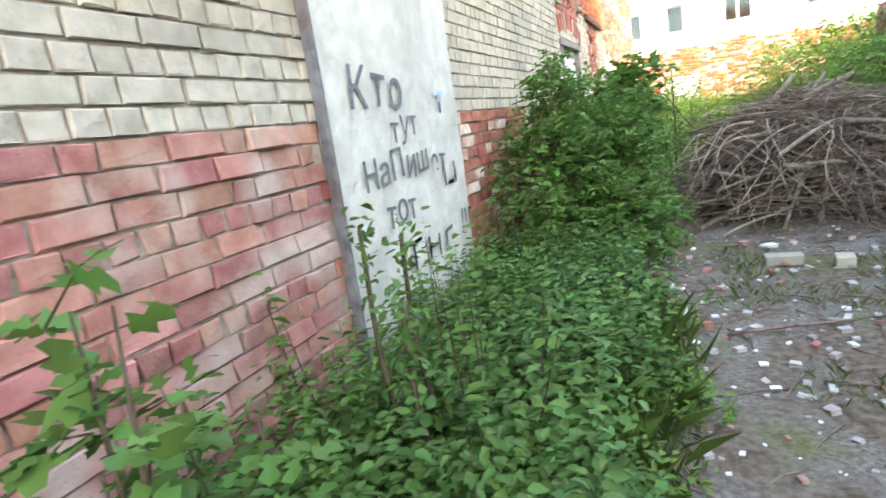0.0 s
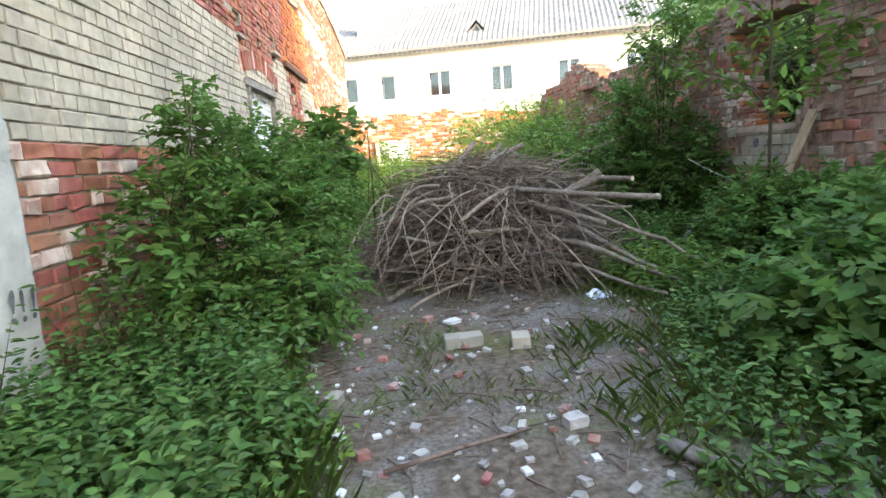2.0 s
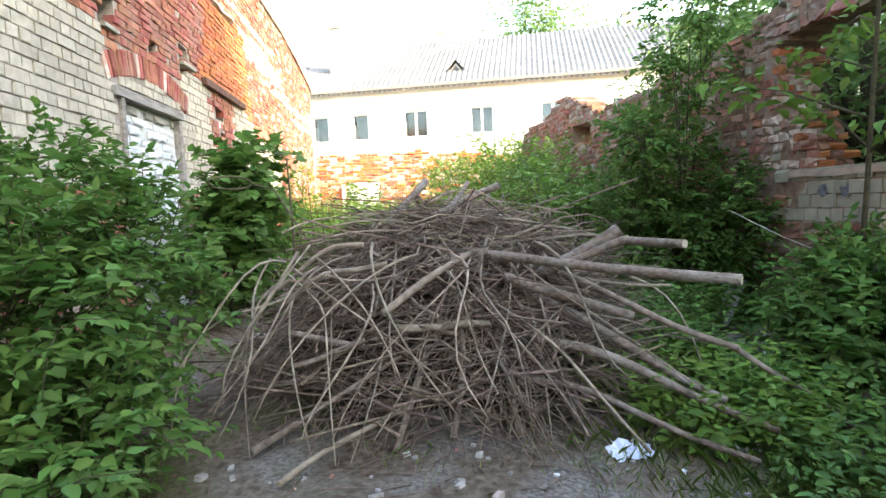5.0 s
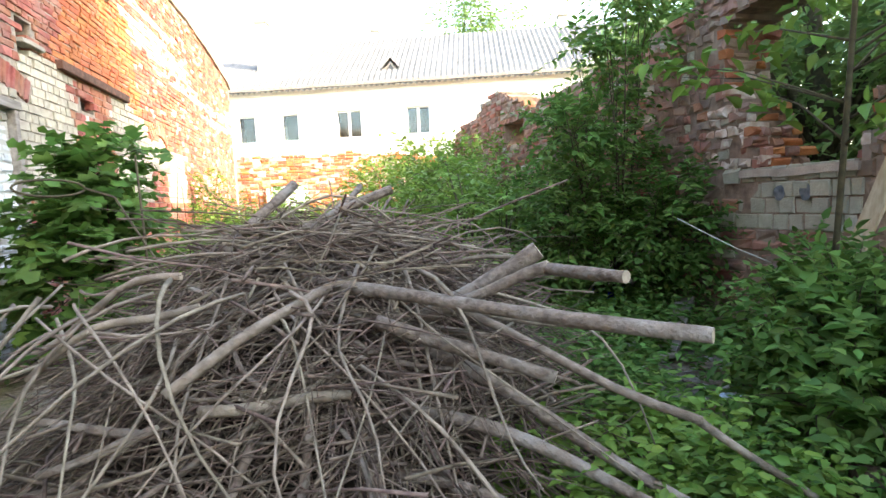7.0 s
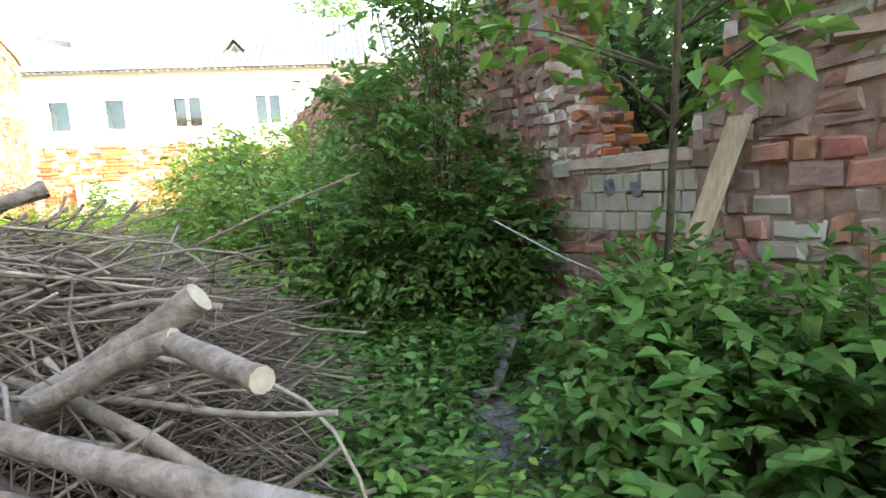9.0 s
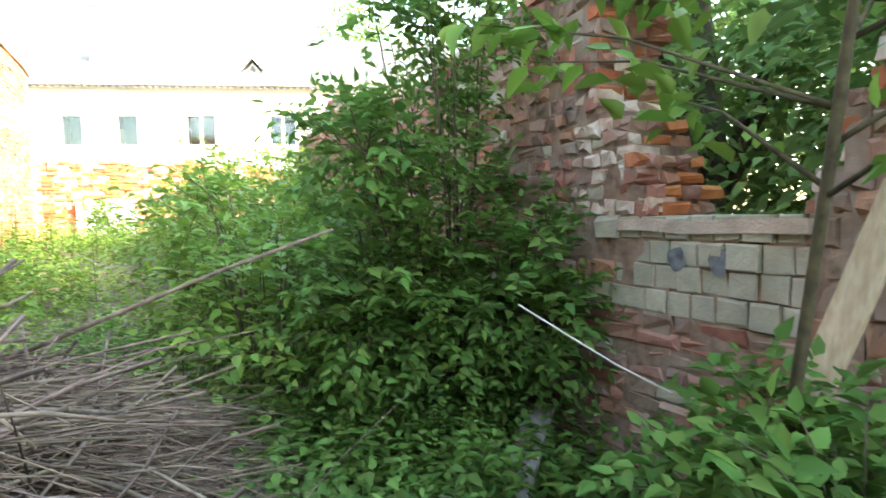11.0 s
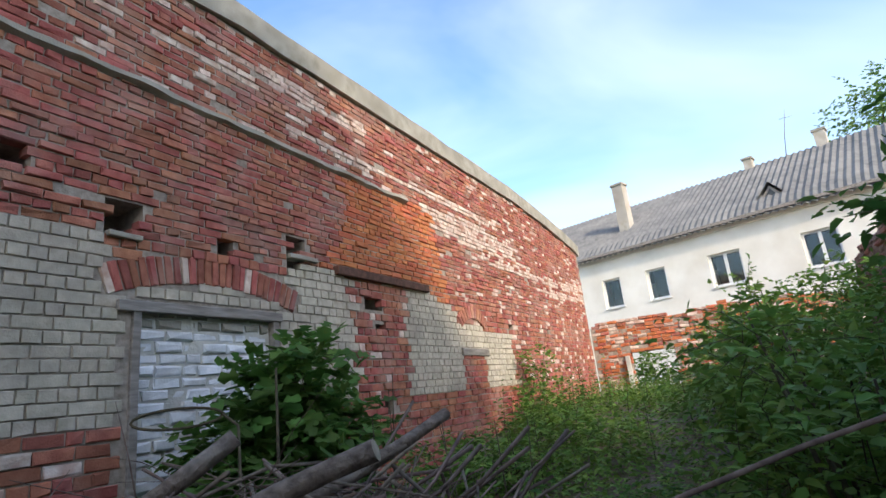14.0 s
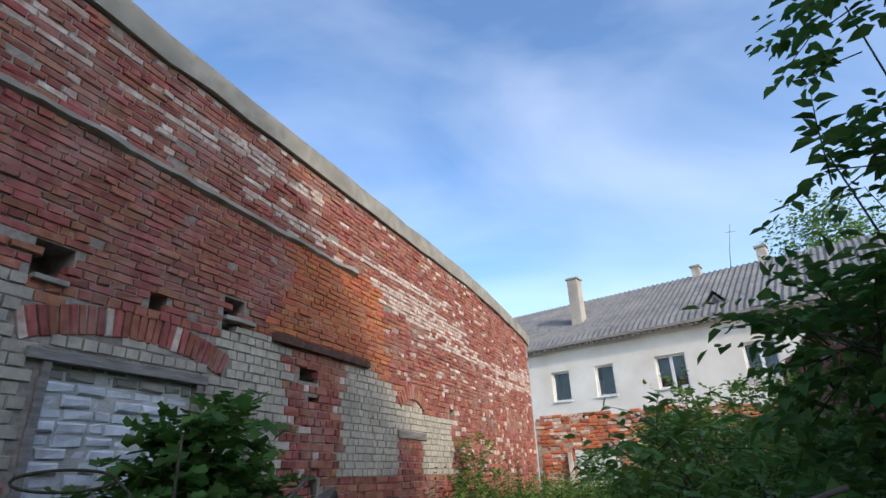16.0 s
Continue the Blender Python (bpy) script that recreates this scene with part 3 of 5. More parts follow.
def walled_door():
    root = thing("door_1", "old doorway walled up with whitewashed brick under a grey wooden lintel", "doorway", kind="structure", at=(WX, 10.1, 0))
    back = Matrix.Translation((-WX, -10.1, 0))
    bw = Bricks((WX - 0.05, 0, 0), (0, 1, 0), (1, 0, 0))
    k = 0
    z = 0.0
    while z < 2.36:
        y = DOOR[0] + 0.06 - (k % 2) * 0.1
        while y < DOOR[1] - 0.08:
            w = random.choice((0.26, 0.26, 0.2, 0.15))
            a, b = max(y, DOOR[0] + 0.06), min(y + w, DOOR[1] - 0.06)
            if b - a > 0.06:
                bw.add((a + b) / 2, z + 0.045, b - a - 0.016, 0.085, 0.1, 0 if z < 2.2 else 1, random.gauss(0, 0.01), 0.005, 0.014)
            y += w
        z += 0.098
        k += 1
    piece("infill", bw.mesh("infill", [M_DOORBRICK, M_CONCRETE]), root, "whitewashed brick infill", "stuff", back)
    part("backing", box_bm(WX - 0.42, DOOR[0] - 0.02, -0.1, WX - 0.064, DOOR[1] + 0.02, 2.5), M_PLASTER, root).matrix_local = back
    part("lintel", box_bm(WX - 0.1, DOOR[0] - 0.14, DOOR[2] + 0.0, WX + 0.035, DOOR[1] + 0.06, DOOR[2] + 0.09, 0.006, 0.012, 3), M_OLDWOOD, root, "grey wooden lintel").matrix_local = back
    for y in (DOOR[0] - 0.01, DOOR[1] - 0.06):
        part("jamb", box_bm(WX - 0.1, y, 0, WX + 0.02, y + 0.07, DOOR[2] - 0.002, 0.005, 0.01, 3), M_OLDWOOD, root).matrix_local = back
    s = thing("window_1", "small arched opening filled with red brick under a grey lintel", "window", kind="structure", at=(WX, 15.46, 0))
    sb = Matrix.Translation((-WX, -15.46, 0))
    part("lintel", box_bm(WX - 0.05, SMALL[0] - 0.05, SMALL[2] - 0.02, WX + 0.03, SMALL[1] + 0.05, SMALL[2] + 0.1, 0.006, 0.01, 2), M_OLDWOOD, s).matrix_local = sb
    vb = Bricks((WX, 0, 0), (0, 1, 0), (1, 0, 0))
    for i in range(11):
        a = -0.75 + 1.5 * (i + 0.5) / 11
        vb.add(15.46 + math.sin(a) * 0.75, 2.12 + math.cos(a) * 0.75 - 0.05, 0.07, 0.22, 0.05, 0, 0.03, 0.004, 0.008, turn=-a)
    piece("arch", vb.mesh("arch", [M_RED]), s, "red brick arch", matrix=sb)


walled_door()


def plaster_panel():
    bm = bmesh.new()
    ny, nz = 36, 64
    grid = []
    for j in range(nz + 1):
        row = []
        for i in range(ny + 1):
            y, z = 2.71 + 1.8 * i / ny, -0.05 + 3.4 * j / nz
            e = 0.02 * noise.noise(Vector((0, j * 0.35, 3))) if i in (0, ny) else 0
            x = WX + 0.035 + 0.008 * noise.noise(Vector((y * 3, z * 3, 0))) + 0.006 * noise.noise(Vector((y * 14, z * 14, 0)))
            row.append(bm.verts.new((x, y + e, z)))
        grid.append(row)
    for j in range(nz):
        for i in range(ny):
            bm.faces.new((grid[j][i], grid[j][i + 1], grid[j + 1][i + 1], grid[j + 1][i]))
    for col, flip in ((0, True), (ny, False)):
        bk = [bm.verts.new((WX - 0.3, grid[j][col].co.y, grid[j][col].co.z)) for j in range(nz + 1)]
        for j in range(nz):
            q = (grid[j][col], bk[j], bk[j + 1], grid[j + 1][col])
            bm.faces.new(tuple(reversed(q)) if flip is False else q)
    bmesh.ops.recalc_face_normals(bm, faces=list(bm.faces))
    me = bpy.data.meshes.new("pilaster")
    bm.to_mesh(me)
    bm.free()
    me.materials.append(M_PLASTER)
    return tagged(new("pilaster", me), "whitewashed plaster pilaster with black sprayed handwriting", "pilaster", kind="structure")


plaster_panel()


def writing():
    """The sprayed words on the plaster, line by line."""
    root = thing("graffiti", "black sprayed handwritten words on the whitewashed plaster", "graffiti", at=(WX + 0.059, 3.6, 1.2))
    deps = bpy.context.evaluated_depsgraph_get
    for text, y, z, size, lean in (("Кто", 2.52, 1.55, 0.33, 0.1), ("тут", 2.95, 1.36, 0.24, 0.0), ("НаПишет", 2.55, 1.1, 0.25, 0.05), ("тот", 2.74, 0.86, 0.24, 0.0), ("!!!", 3.86, 0.6, 0.24, 0.1)):
        for ch in text:
            cu = bpy.data.curves.new("letter", "FONT")
            cu.body, cu.size, cu.extrude, cu.shear, cu.offset = ch, size * random.uniform(0.92, 1.08), 0.001, lean, 0.001
            ob = new("letter", cu)
            dg = deps()
            me = bpy.data.meshes.new_from_object(ob.evaluated_get(dg))
            bpy.data.objects.remove(ob)
            wide = max(v.co.x for v in me.vertices)
            me.materials.clear()
            me.materials.append(M_PAINT_BLACK)
            o = piece("letter", me, root)
            o.matrix_local = Matrix.Translation((-0.008, y - 3.2, z - 1.2 + random.uniform(-.02, .02))) @ Euler((radians(90), 0, radians(90))).to_matrix().to_4x4() @ Matrix.Rotation(random.uniform(-.1, .1), 4, "Z")
            y += wide + size * 0.07
    # words that cannot be read: plain strokes
    rs = random.Random(2)
    for y, z, w, h, m in ((3.0, 0.5, 0.028, 0.2, M_PAINT_BLACK), (3.03, 0.68, 0.12, 0.028, M_PAINT_BLACK), (3.24, 0.52, 0.028, 0.16, M_PAINT_BLACK), (3.27, 0.59, 0.12, 0.028, M_PAINT_BLACK), (3.4, 0.52, 0.028, 0.16, M_PAINT_BLACK), (3.54, 0.52, 0.028, 0.15, M_PAINT_BLACK), (3.57, 0.65, 0.1, 0.028, M_PAINT_BLACK),
                          (3.66, 0.98, 0.03, 0.2, M_PAINT_BLACK), (3.72, 0.98, 0.12, 0.03, M_PAINT_BLACK), (3.86, 0.98, 0.03, 0.16, M_PAINT_BLACK), (3.66, 1.62, 0.16, 0.03, M_PAINT_BLUE), (3.72, 1.5, 0.03, 0.12, M_PAINT_BLUE)):
        bm = box_bm(-0.006, y - 3.2, z - 1.2, -0.003, y - 3.2 + w, z - 1.2 + h, 0, 0.02, 2)
        for v in bm.verts:
            v.co.x = -0.006 if v.co.x < -0.0045 else -0.004
        part("stroke", bm, m, root)
    return root


writing()

edge = box_bm(WX + 0.002, 2.678, 0.0, WX + 0.062, 2.712, 3.35, 0.006, 0.008, 3)
edge_mesh = bpy.data.meshes.new("steel_edge")
edge.to_mesh(edge_mesh), edge.free()
edge_mesh.materials.append(M_GREYSTEEL)
tagged(new("steel_edge", edge_mesh), "grey weathered steel angle along the plaster's edge", "steel angle", kind="structure")


def closing_wall_and_shade():
    """A plain wall that closes the yard behind the walker, and an unseen tall block added to shade it."""
    for nm, label, b in (("wall_south", "plain red brick wall closing the yard", (-2.4, -7.6, -0.2, 8.9, -7.1, 2.6)),
                         ("shade_block", "plain tall white block out of view, added to shade the yard", (9.0, -12.0, -0.2, 15.0, 3.4, 14.0))):
        bm = box_bm(*b)
        me = bpy.data.meshes.new(nm)
        bm.to_mesh(me), bm.free()
        # the added block is white to throw some light back into the yard
        me.materials.append(M_RED if nm == "wall_south" else M_FACADE)
        tagged(new(nm, me), label, "wall", kind="structure")


closing_wall_and_shade()

# ---------------------------------------------------------------- ruined wall with a window gap
RO, RD, RNV = Vector((4.571, 8.628, 0)), Vector((0.0705, -0.9975, 0)), Vector((-0.9975, -0.0705, 0))
TOPS = [(-8.2, 1.9), (-7.9, 2.75), (-7.0, 2.85), (-6.2, 2.92), (-5.7, 3.08), (-5.1, 3.12), (-4.6, 2.9), (-4.1, 2.64), (-2.8, 2.66), (-2.2, 2.72), (-1.44, 2.72), (-0.96, 2.86), (-0.6, 2.84), (-0.27, 2.96), (0.44, 3.04),
        (1.0, 3.0), (1.3, 3.1), (2.4, 3.2), (3.0, 2.4), (5.0, 1.8), (12.0, 1.3)]
# openings in the ruined wall: from, to, foot, head; the window gap has a stepped, broken jamb
GAPS = [(-0.08, 0.05, 1.98, 2.62), (0.05, 0.2, 1.78, 2.66), (0.2, 0.28, 1.56, 2.68), (0.28, 1.1, 1.36, 2.7), (1.1, 1.2, 1.58, 2.66), (1.2, 1.32, 1.82, 2.6), (-5.0, -4.2, 2.1, 2.5), (-2.1, -1.8, 2.3, 2.58)]


def ruin_gap(s, z):
    return any(a < s < b and c < z < d for a, b, c, d in GAPS)


def ruin_top(s):
    for (a, za), (b, zb) in zip(TOPS[:-1], TOPS[1:]):
        if a <= s <= b:
            return za + (zb - za) * (s - a) / max(1e-6, b - a)
    return TOPS[-1][1]


def ruin_wall():
    root = thing("wall_east", "ruined wall of crumbling dark brick with an open window gap", "wall", kind="structure", at=RO)
    back = Matrix.Translation(-RO)
    bw = Bricks(RO, RD, RNV)
    k = 0
    z = 0.02
    while z < 3.3:
        s = -8.2 + (k % 2) * 0.12
        h = 0.084 + 0.012 * random.random()
        grey = 0.92 < z < 1.32
        if grey:
            h = 0.122
        while s < 11.5:
            w = random.choice((0.12, 0.13, 0.2, 0.25, 0.26))
            if grey and 0.06 < s < 1.02:
                w = random.choice((0.13, 0.135, 0.14, 0.16))
            if -0.7 < s < 0.4 and z > 1.34 or 0.95 < s < 1.4:
                w = random.choice((0.09, 0.11, 0.13))
            c = s + w / 2
            top = ruin_top(c)
            if z + h < top + 0.04 and not (ruin_gap(s + 0.03, z + h / 2) or ruin_gap(s + w - 0.03, z + h / 2)):
                neat = 0.06 < c < 1.12 and grey
                # most bricks by the jamb take a paler colour for the sun on them
                orange = -0.25 < c < 0.3 and 1.36 < z < 2.1
                lift = random.gauss(0, 0.006) if neat else max(-0.012, min(0.02, random.gauss(0.0, 0.008)))
                mi = 1 if neat else (2 if orange and random.random() < 0.75 else random.choice((0, 0, 0, 3, 3, 3, 4)))
                if random.random() > (0.0 if neat else 0.1):
                    bw.add(c, z + h / 2 + (0 if neat else 0.03 * noise.noise(Vector((c * 0.9, z * 0.5, 0)))), w - 0.012, h - 0.009, 0.2, mi, lift, 0.003 if neat else 0.009, 0.006 if neat else 0.014)
            s += w
        z += h
        k += 1
    piece("brickwork", bw.mesh("brickwork", [M_RUINBRICK, M_GREYBRICK, M_WASH, M_RUSTBRICK, M_GREYBRICK]), root, "crumbling brown and grey bricks", "stuff", back)
    v, f = [], []
    edges = sorted({-8.2 + 0.12 * i for i in range(166)} | {g for a, b, _, _ in GAPS for g in (a, b)})
    for s0, s1 in zip(edges[:-1], edges[1:]):
        if s1 - s0 < 0.004:
            continue
        t0, t1 = ruin_top(s0 + 0.001) - 0.05 + random.uniform(-.04, .03), ruin_top(s1 - 0.001) - 0.05 + random.uniform(-.04, .03)
        spans = [(-0.2, t0, t1)]
        for a, b, c, d in GAPS:
            if a < (s0 + s1) / 2 < b:
                spans = [(-0.2, c, c), (d, max(d + 0.05, t0), max(d + 0.05, t1))]
        for za, zb0, zb1 in spans:
            b = len(v)
            for dep in (-0.014 + random.uniform(-.008, .006), -0.5):
                for s, z in ((s0, za), (s1, za), (s1, zb1), (s0, zb0)):
                    p = RO + RD * s + RNV * dep
                    v.append((p.x, p.y, z))
            f += [(b, b + 1, b + 2, b + 3), (b + 7, b + 6, b + 5, b + 4), (b + 3, b + 2, b + 6, b + 7), (b + 1, b + 5, b + 6, b + 2), (b + 4, b, b + 3, b + 7), (b, b + 4, b + 5, b + 1)]
    piece("rubble_core", mesh_of("rubble_core", v, f, [M_RUINMORTAR]), root, "brown mortar and rubble core", matrix=back)
    # broken brick ends in the reveals of the window gap, some orange as if sunlit
    for s0, side, z0, z1 in ((-0.08, 1, 1.99, 2.6), (0.05, 1, 1.79, 1.98), (0.2, 1, 1.57, 1.78), (0.28, 1, 1.4, 1.56), (1.1, -1, 1.4, 1.57), (1.2, -1, 1.59, 1.81), (1.32, -1, 1.83, 2.58)):
        rv = Bricks(RO + RD * s0, -RNV, RD * side)
        z = z0
        while z + 0.07 < z1 + 0.03:
            u = random.uniform(-0.02, 0.03)
            while u < 0.44:
                w = random.choice((0.1, 0.12, 0.2))
                rv.add(u + w / 2, z + 0.04, w - 0.012, 0.07, 0.08, random.choice((0, 0, 1, 2)), random.uniform(0.005, 0.05), 0.009, 0.014)
                u += w
            z += 0.085
        piece("reveal", rv.mesh("reveal", [M_RUSTBRICK, M_ORANGE, M_WASH]), root, "broken brick ends, some coloured as if sunlit", matrix=back)
    # the window gap's plastered sill
    b = box_bm(0, 0, 0, 1, 1, 1, 0, 0, 4)
    for q in b.verts:
        s, d, z = 0.12 + q.co.x * 0.98, -0.55 + q.co.y * 0.57, 1.33 + q.co.z * 0.06
        p = RO + RD * s + RNV * d
        q.co = Vector((p.x, p.y, z + 0.02 * noise.noise(Vector((s * 4, d * 4, z)))))
    bmesh.ops.recalc_face_normals(b, faces=list(b.faces))
    part("sill", b, M_SILL, root, "crumbling mortar sill").matrix_local = back
    for s, r in ((0.5, 0.05), (0.72, 0.05)):
        bm = bmesh.new()
        bmesh.ops.create_circle(bm, cap_ends=True, segments=14, radius=r)
        for q in bm.verts:
            kx = 1 + 0.35 * noise.noise(q.co * 20)
            p = RO + RD * (s + q.co.x * kx) + RNV * 0.014
            q.co = Vector((p.x, p.y, 1.2 + q.co.y * kx * 1.15))
        part("soot_blot", bm, M_PAINT_BLACK, root, "black sprayed blot").matrix_local = back
    return root


ruin_wall()


def back_ruin():
    """Low broken wall that closes the yard."""
    root = thing("wall_north", "low broken red brick wall with a gap where a window stood", "wall", kind="structure", at=(0, 23.6, 0))
    back = Matrix.Translation((0, -23.6, 0))
    bw = Bricks((0, 23.45, 0), (1, 0, 0), (0, -1, 0))
    z, k = 0.3, 0
    while z < 3.3:
        x = -1.7 + (k % 2) * 0.12
        while x < 9:
            w = random.choice((0.26, 0.26, 0.13))
            c = x + w / 2
            top = 3.02 + 0.12 * noise.noise(Vector((c * 0.8, 0, 4))) - max(0, c - 3.5) * 0.12
            if z < top and not (-0.72 < c < 0.55 and z < 2.02):
                bw.add(c, z, w - 0.014, 0.086, 0.2, 0 if random.random() < 0.55 else (1 if random.random() < 0.6 else 2), random.gauss(0, 0.02), 0.006, 0.012)
            x += w
        z += 0.1
        k += 1
    piece("brickwork", bw.mesh("brickwork", [M_ORANGE, M_WASH, M_RED]), root, "broken red bricks", "stuff", back)
    for x0, x1, z0, z1 in ((-1.72, -0.72, 0, 2.9), (-0.72, 0.55, 2.05, 2.9), (0.55, 4.0, 0, 2.9), (4.0, 9.0, 0, 2.4)):
        part("core", box_bm(x0, 23.47, z0, x1, 23.9, z1), M_MORTAR, root).matrix_local = back
    part("post", box_bm(-0.82, 23.3, 0.5, -0.7, 23.42, 1.98, 0.01, 0.03, 2), M_PLASTER, root, "white window post").matrix_local = back


back_ruin()

# ---------------------------------------------------------------- white two-storey house
FO, FD, FN = Vector((1.7, 29.0, 0)), Vector((0.9659, -0.2588, 0)), Vector((-0.2588, -0.9659, 0))
EAVE, RIDGE, DEEP = 6.4, 9.72, 5.2
WINS = [(-4.03, 0.82, False), (-2.1, 0.8, False), (0.5, 1.12, True), (3.5, 1.05, True), (6.6, 1.05, True), (9.6, 1.05, True), (12.6, 1.05, True)]


def at_house(u, out, z):
    p = FO + FD * u + FN * out
    return Vector((p.x, p.y, z))


def house_box(u0, u1, o0, o1, z0, z1, bevel=0.0):
    bm = box_bm(0, 0, 0, 1, 1, 1)
    for q in bm.verts:
        q.co = at_house(u0 + (u1 - u0) * q.co.x, o0 + (o1 - o0) * q.co.y, z0 + (z1 - z0) * q.co.z)
    bmesh.ops.recalc_face_normals(bm, faces=list(bm.faces))
    return bm


def house():
    root = thing("white_house", "long white plastered two-storey house with a grey corrugated roof", "house", at=FO)
    back = Matrix.Translation(-FO)
    U0, U1 = -9.0, 20.0

    def add(nm, bm, m, parent=root, label=""):
        o = part(nm, bm, m, parent, label)
        o.matrix_local = back if parent is root else Matrix.Identity(4)
        return o
    wall = bmesh.new()

    def quad(a, b, c, d):
        wall.faces.new([wall.verts.new(p) for p in (a, b, c, d)])
    spans = []
    u = U0
    for c, w, dbl in WINS:
        spans.append((u, c - w / 2, None))
        spans.append((c - w / 2, c + w / 2, (c, w)))
        u = c + w / 2
    spans.append((u, U1, None))
    Z0, Z1 = 4.18, 5.38
    for a, b, win in spans:
        if win is None:
            quad(at_house(a, 0, 0), at_house(b, 0, 0), at_house(b, 0, EAVE), at_house(a, 0, EAVE))
        else:
            quad(at_house(a, 0, 0), at_house(b, 0, 0), at_house(b, 0, Z0), at_house(a, 0, Z0))
            quad(at_house(a, 0, Z1), at_house(b, 0, Z1), at_house(b, 0, EAVE), at_house(a, 0, EAVE))
            for p, q in (((a, Z0), (b, Z0)), ((b, Z0), (b, Z1)), ((b, Z1), (a, Z1)), ((a, Z1), (a, Z0))):
                quad(at_house(p[0], 0, p[1]), at_house(p[0], -0.25, p[1]), at_house(q[0], -0.25, q[1]), at_house(q[0], 0, q[1]))
    for ue in (U0, U1):
        wall.faces.new([wall.verts.new(p) for p in (at_house(ue, 0, 0), at_house(ue, 0, EAVE), at_house(ue, -DEEP, RIDGE), at_house(ue, -2 * DEEP, EAVE), at_house(ue, -2 * DEEP, 0))])
    wall.faces.new([wall.verts.new(p) for p in (at_house(U0, -2 * DEEP, 0), at_house(U1, -2 * DEEP, 0), at_house(U1, -2 * DEEP, EAVE), at_house(U0, -2 * DEEP, EAVE))])
    bmesh.ops.recalc_face_normals(wall, faces=list(wall.faces))
    add("wall", wall, M_FACADE)
    add("cornice", house_box(U0, U1, -0.02, 0.1, EAVE - 0.22, EAVE - 0.02), M_FACADE)
    add("gutter_board", house_box(U0, U1, 0.22, 0.34, EAVE - 0.06, EAVE + 0.05), M_OLDWOOD)
    for c, w, dbl in WINS:
        win = thing("window", "", "")
        win.parent = root
        win.matrix_local = back
        a, b = c - w / 2, c + w / 2
        t = 0.07
        fr = bmesh.new()
        for u0, u1, z0, z1 in ((a, b, Z0, Z0 + t), (a, b, Z1 - t, Z1), (a, a + t, Z0 + t, Z1 - t), (b - t, b, Z0 + t, Z1 - t)) + (((c - 0.05, c + 0.05, Z0 + t, Z1 - t),) if dbl else ()):
            q = house_box(u0, u1, -0.2, -0.12, z0, z1)
            tmp = bpy.data.meshes.new("tmp")
            q.to_mesh(tmp)
            q.free()
            fr.from_mesh(tmp)
            bpy.data.meshes.remove(tmp)
        part("frame", fr, M_FRAME, win)
        part("sill", house_box(a - 0.06, b + 0.06, -0.1, 0.06, Z0 - 0.05, Z0), M_FRAME, win)
        for g0, g1 in (((a + t, c - 0.05), (c + 0.05, b - t)) if dbl else ((a + t, b - t),)):
            part("pane", house_box(g0, g1, -0.18, -0.17, Z0 + t, Z1 - t), M_PANE, win, "dark window glass")
        # dark sheet behind the glass, painting the unlit room
        part("room_shade", house_box(a, b, -0.9, -0.8, Z0, Z1), M_UNLIT, win)
    # corrugated roof
    v, f = [], []
    n = int((U1 - U0 + 0.6) / 0.06)
    rows = 7
    for j in range(rows + 1):
        for i in range(n + 1):
            u = U0 - 0.3 + i * 0.06
            t = j / rows
            d = 0.35 - (DEEP + 0.35) * t
            z = EAVE + 0.02 - 0.2 * (1 - t) * 0 + (RIDGE - EAVE) * t - (0.16 if j == 0 else 0)
            z += 0.04 * math.cos(i * math.pi / 2) + 0.02 * noise.noise(Vector((u * 0.5, t * 4, 0))) + (0.02 if j % 2 else 0)
            v.append(at_house(u, d, z))
    for j in range(rows):
        for i in range(n):
            f.append((j * (n + 1) + i, j * (n + 1) + i + 1, (j + 1) * (n + 1) + i + 1, (j + 1) * (n + 1) + i))
    b = len(v)
    v += [at_house(U0 - 0.3, -DEEP, RIDGE), at_house(U1 + 0.3, -DEEP, RIDGE), at_house(U1 + 0.3, -2 * DEEP - 0.3, EAVE - 0.1), at_house(U0 - 0.3, -2 * DEEP - 0.3, EAVE - 0.1)]
    f.append((b, b + 1, b + 2, b + 3))
    piece("roof", mesh_of("roof", v, f, [M_SLATE]), root, "grey corrugated asbestos-cement roof", matrix=back)
    slope = (RIDGE - EAVE) / DEEP
    for u, inn, w, top in ((-3.76, 1.75, 0.5, 9.85), (0.95, 5.0, 0.34, 10.1), (3.76, 5.0, 0.4, 10.3), (10.5, 5.0, 0.4, 10.2)):
        ch = add("chimney", house_box(u - w / 2, u + w / 2, -inn - 0.5, -inn, EAVE + slope * inn - 0.6, top), M_CHIMNEY, label="plastered brick chimney")
        o = part("cap", house_box(u - w / 2 - 0.05, u + w / 2 + 0.05, -inn - 0.55, -inn + 0.05, top + 0.002, top + 0.09), M_CONCRETE, ch)
    # dormer
    dm = bmesh.new()
    uc, inn = 2.3, 0.95
    zb = EAVE + slope * inn
    w, h = 0.58, 0.68
    a, b_, c = (dm.verts.new(at_house(uc - w, -inn + 0.1, zb)), dm.verts.new(at_house(uc + w, -inn + 0.1, zb)), dm.verts.new(at_house(uc, -inn + 0.1, zb + h)))
    d = dm.verts.new(at_house(uc, -inn - h / slope, zb + h))
    e, g = dm.verts.new(at_house(uc - w, -inn - 0.1, zb)), dm.verts.new(at_house(uc + w, -inn - 0.1, zb))
    dm.faces.new((a, c, d, e)), dm.faces.new((c, b_, g, d))
    dr = add("dormer", dm, M_SLATE, label="small triangular roof dormer")
    fm = bmesh.new()
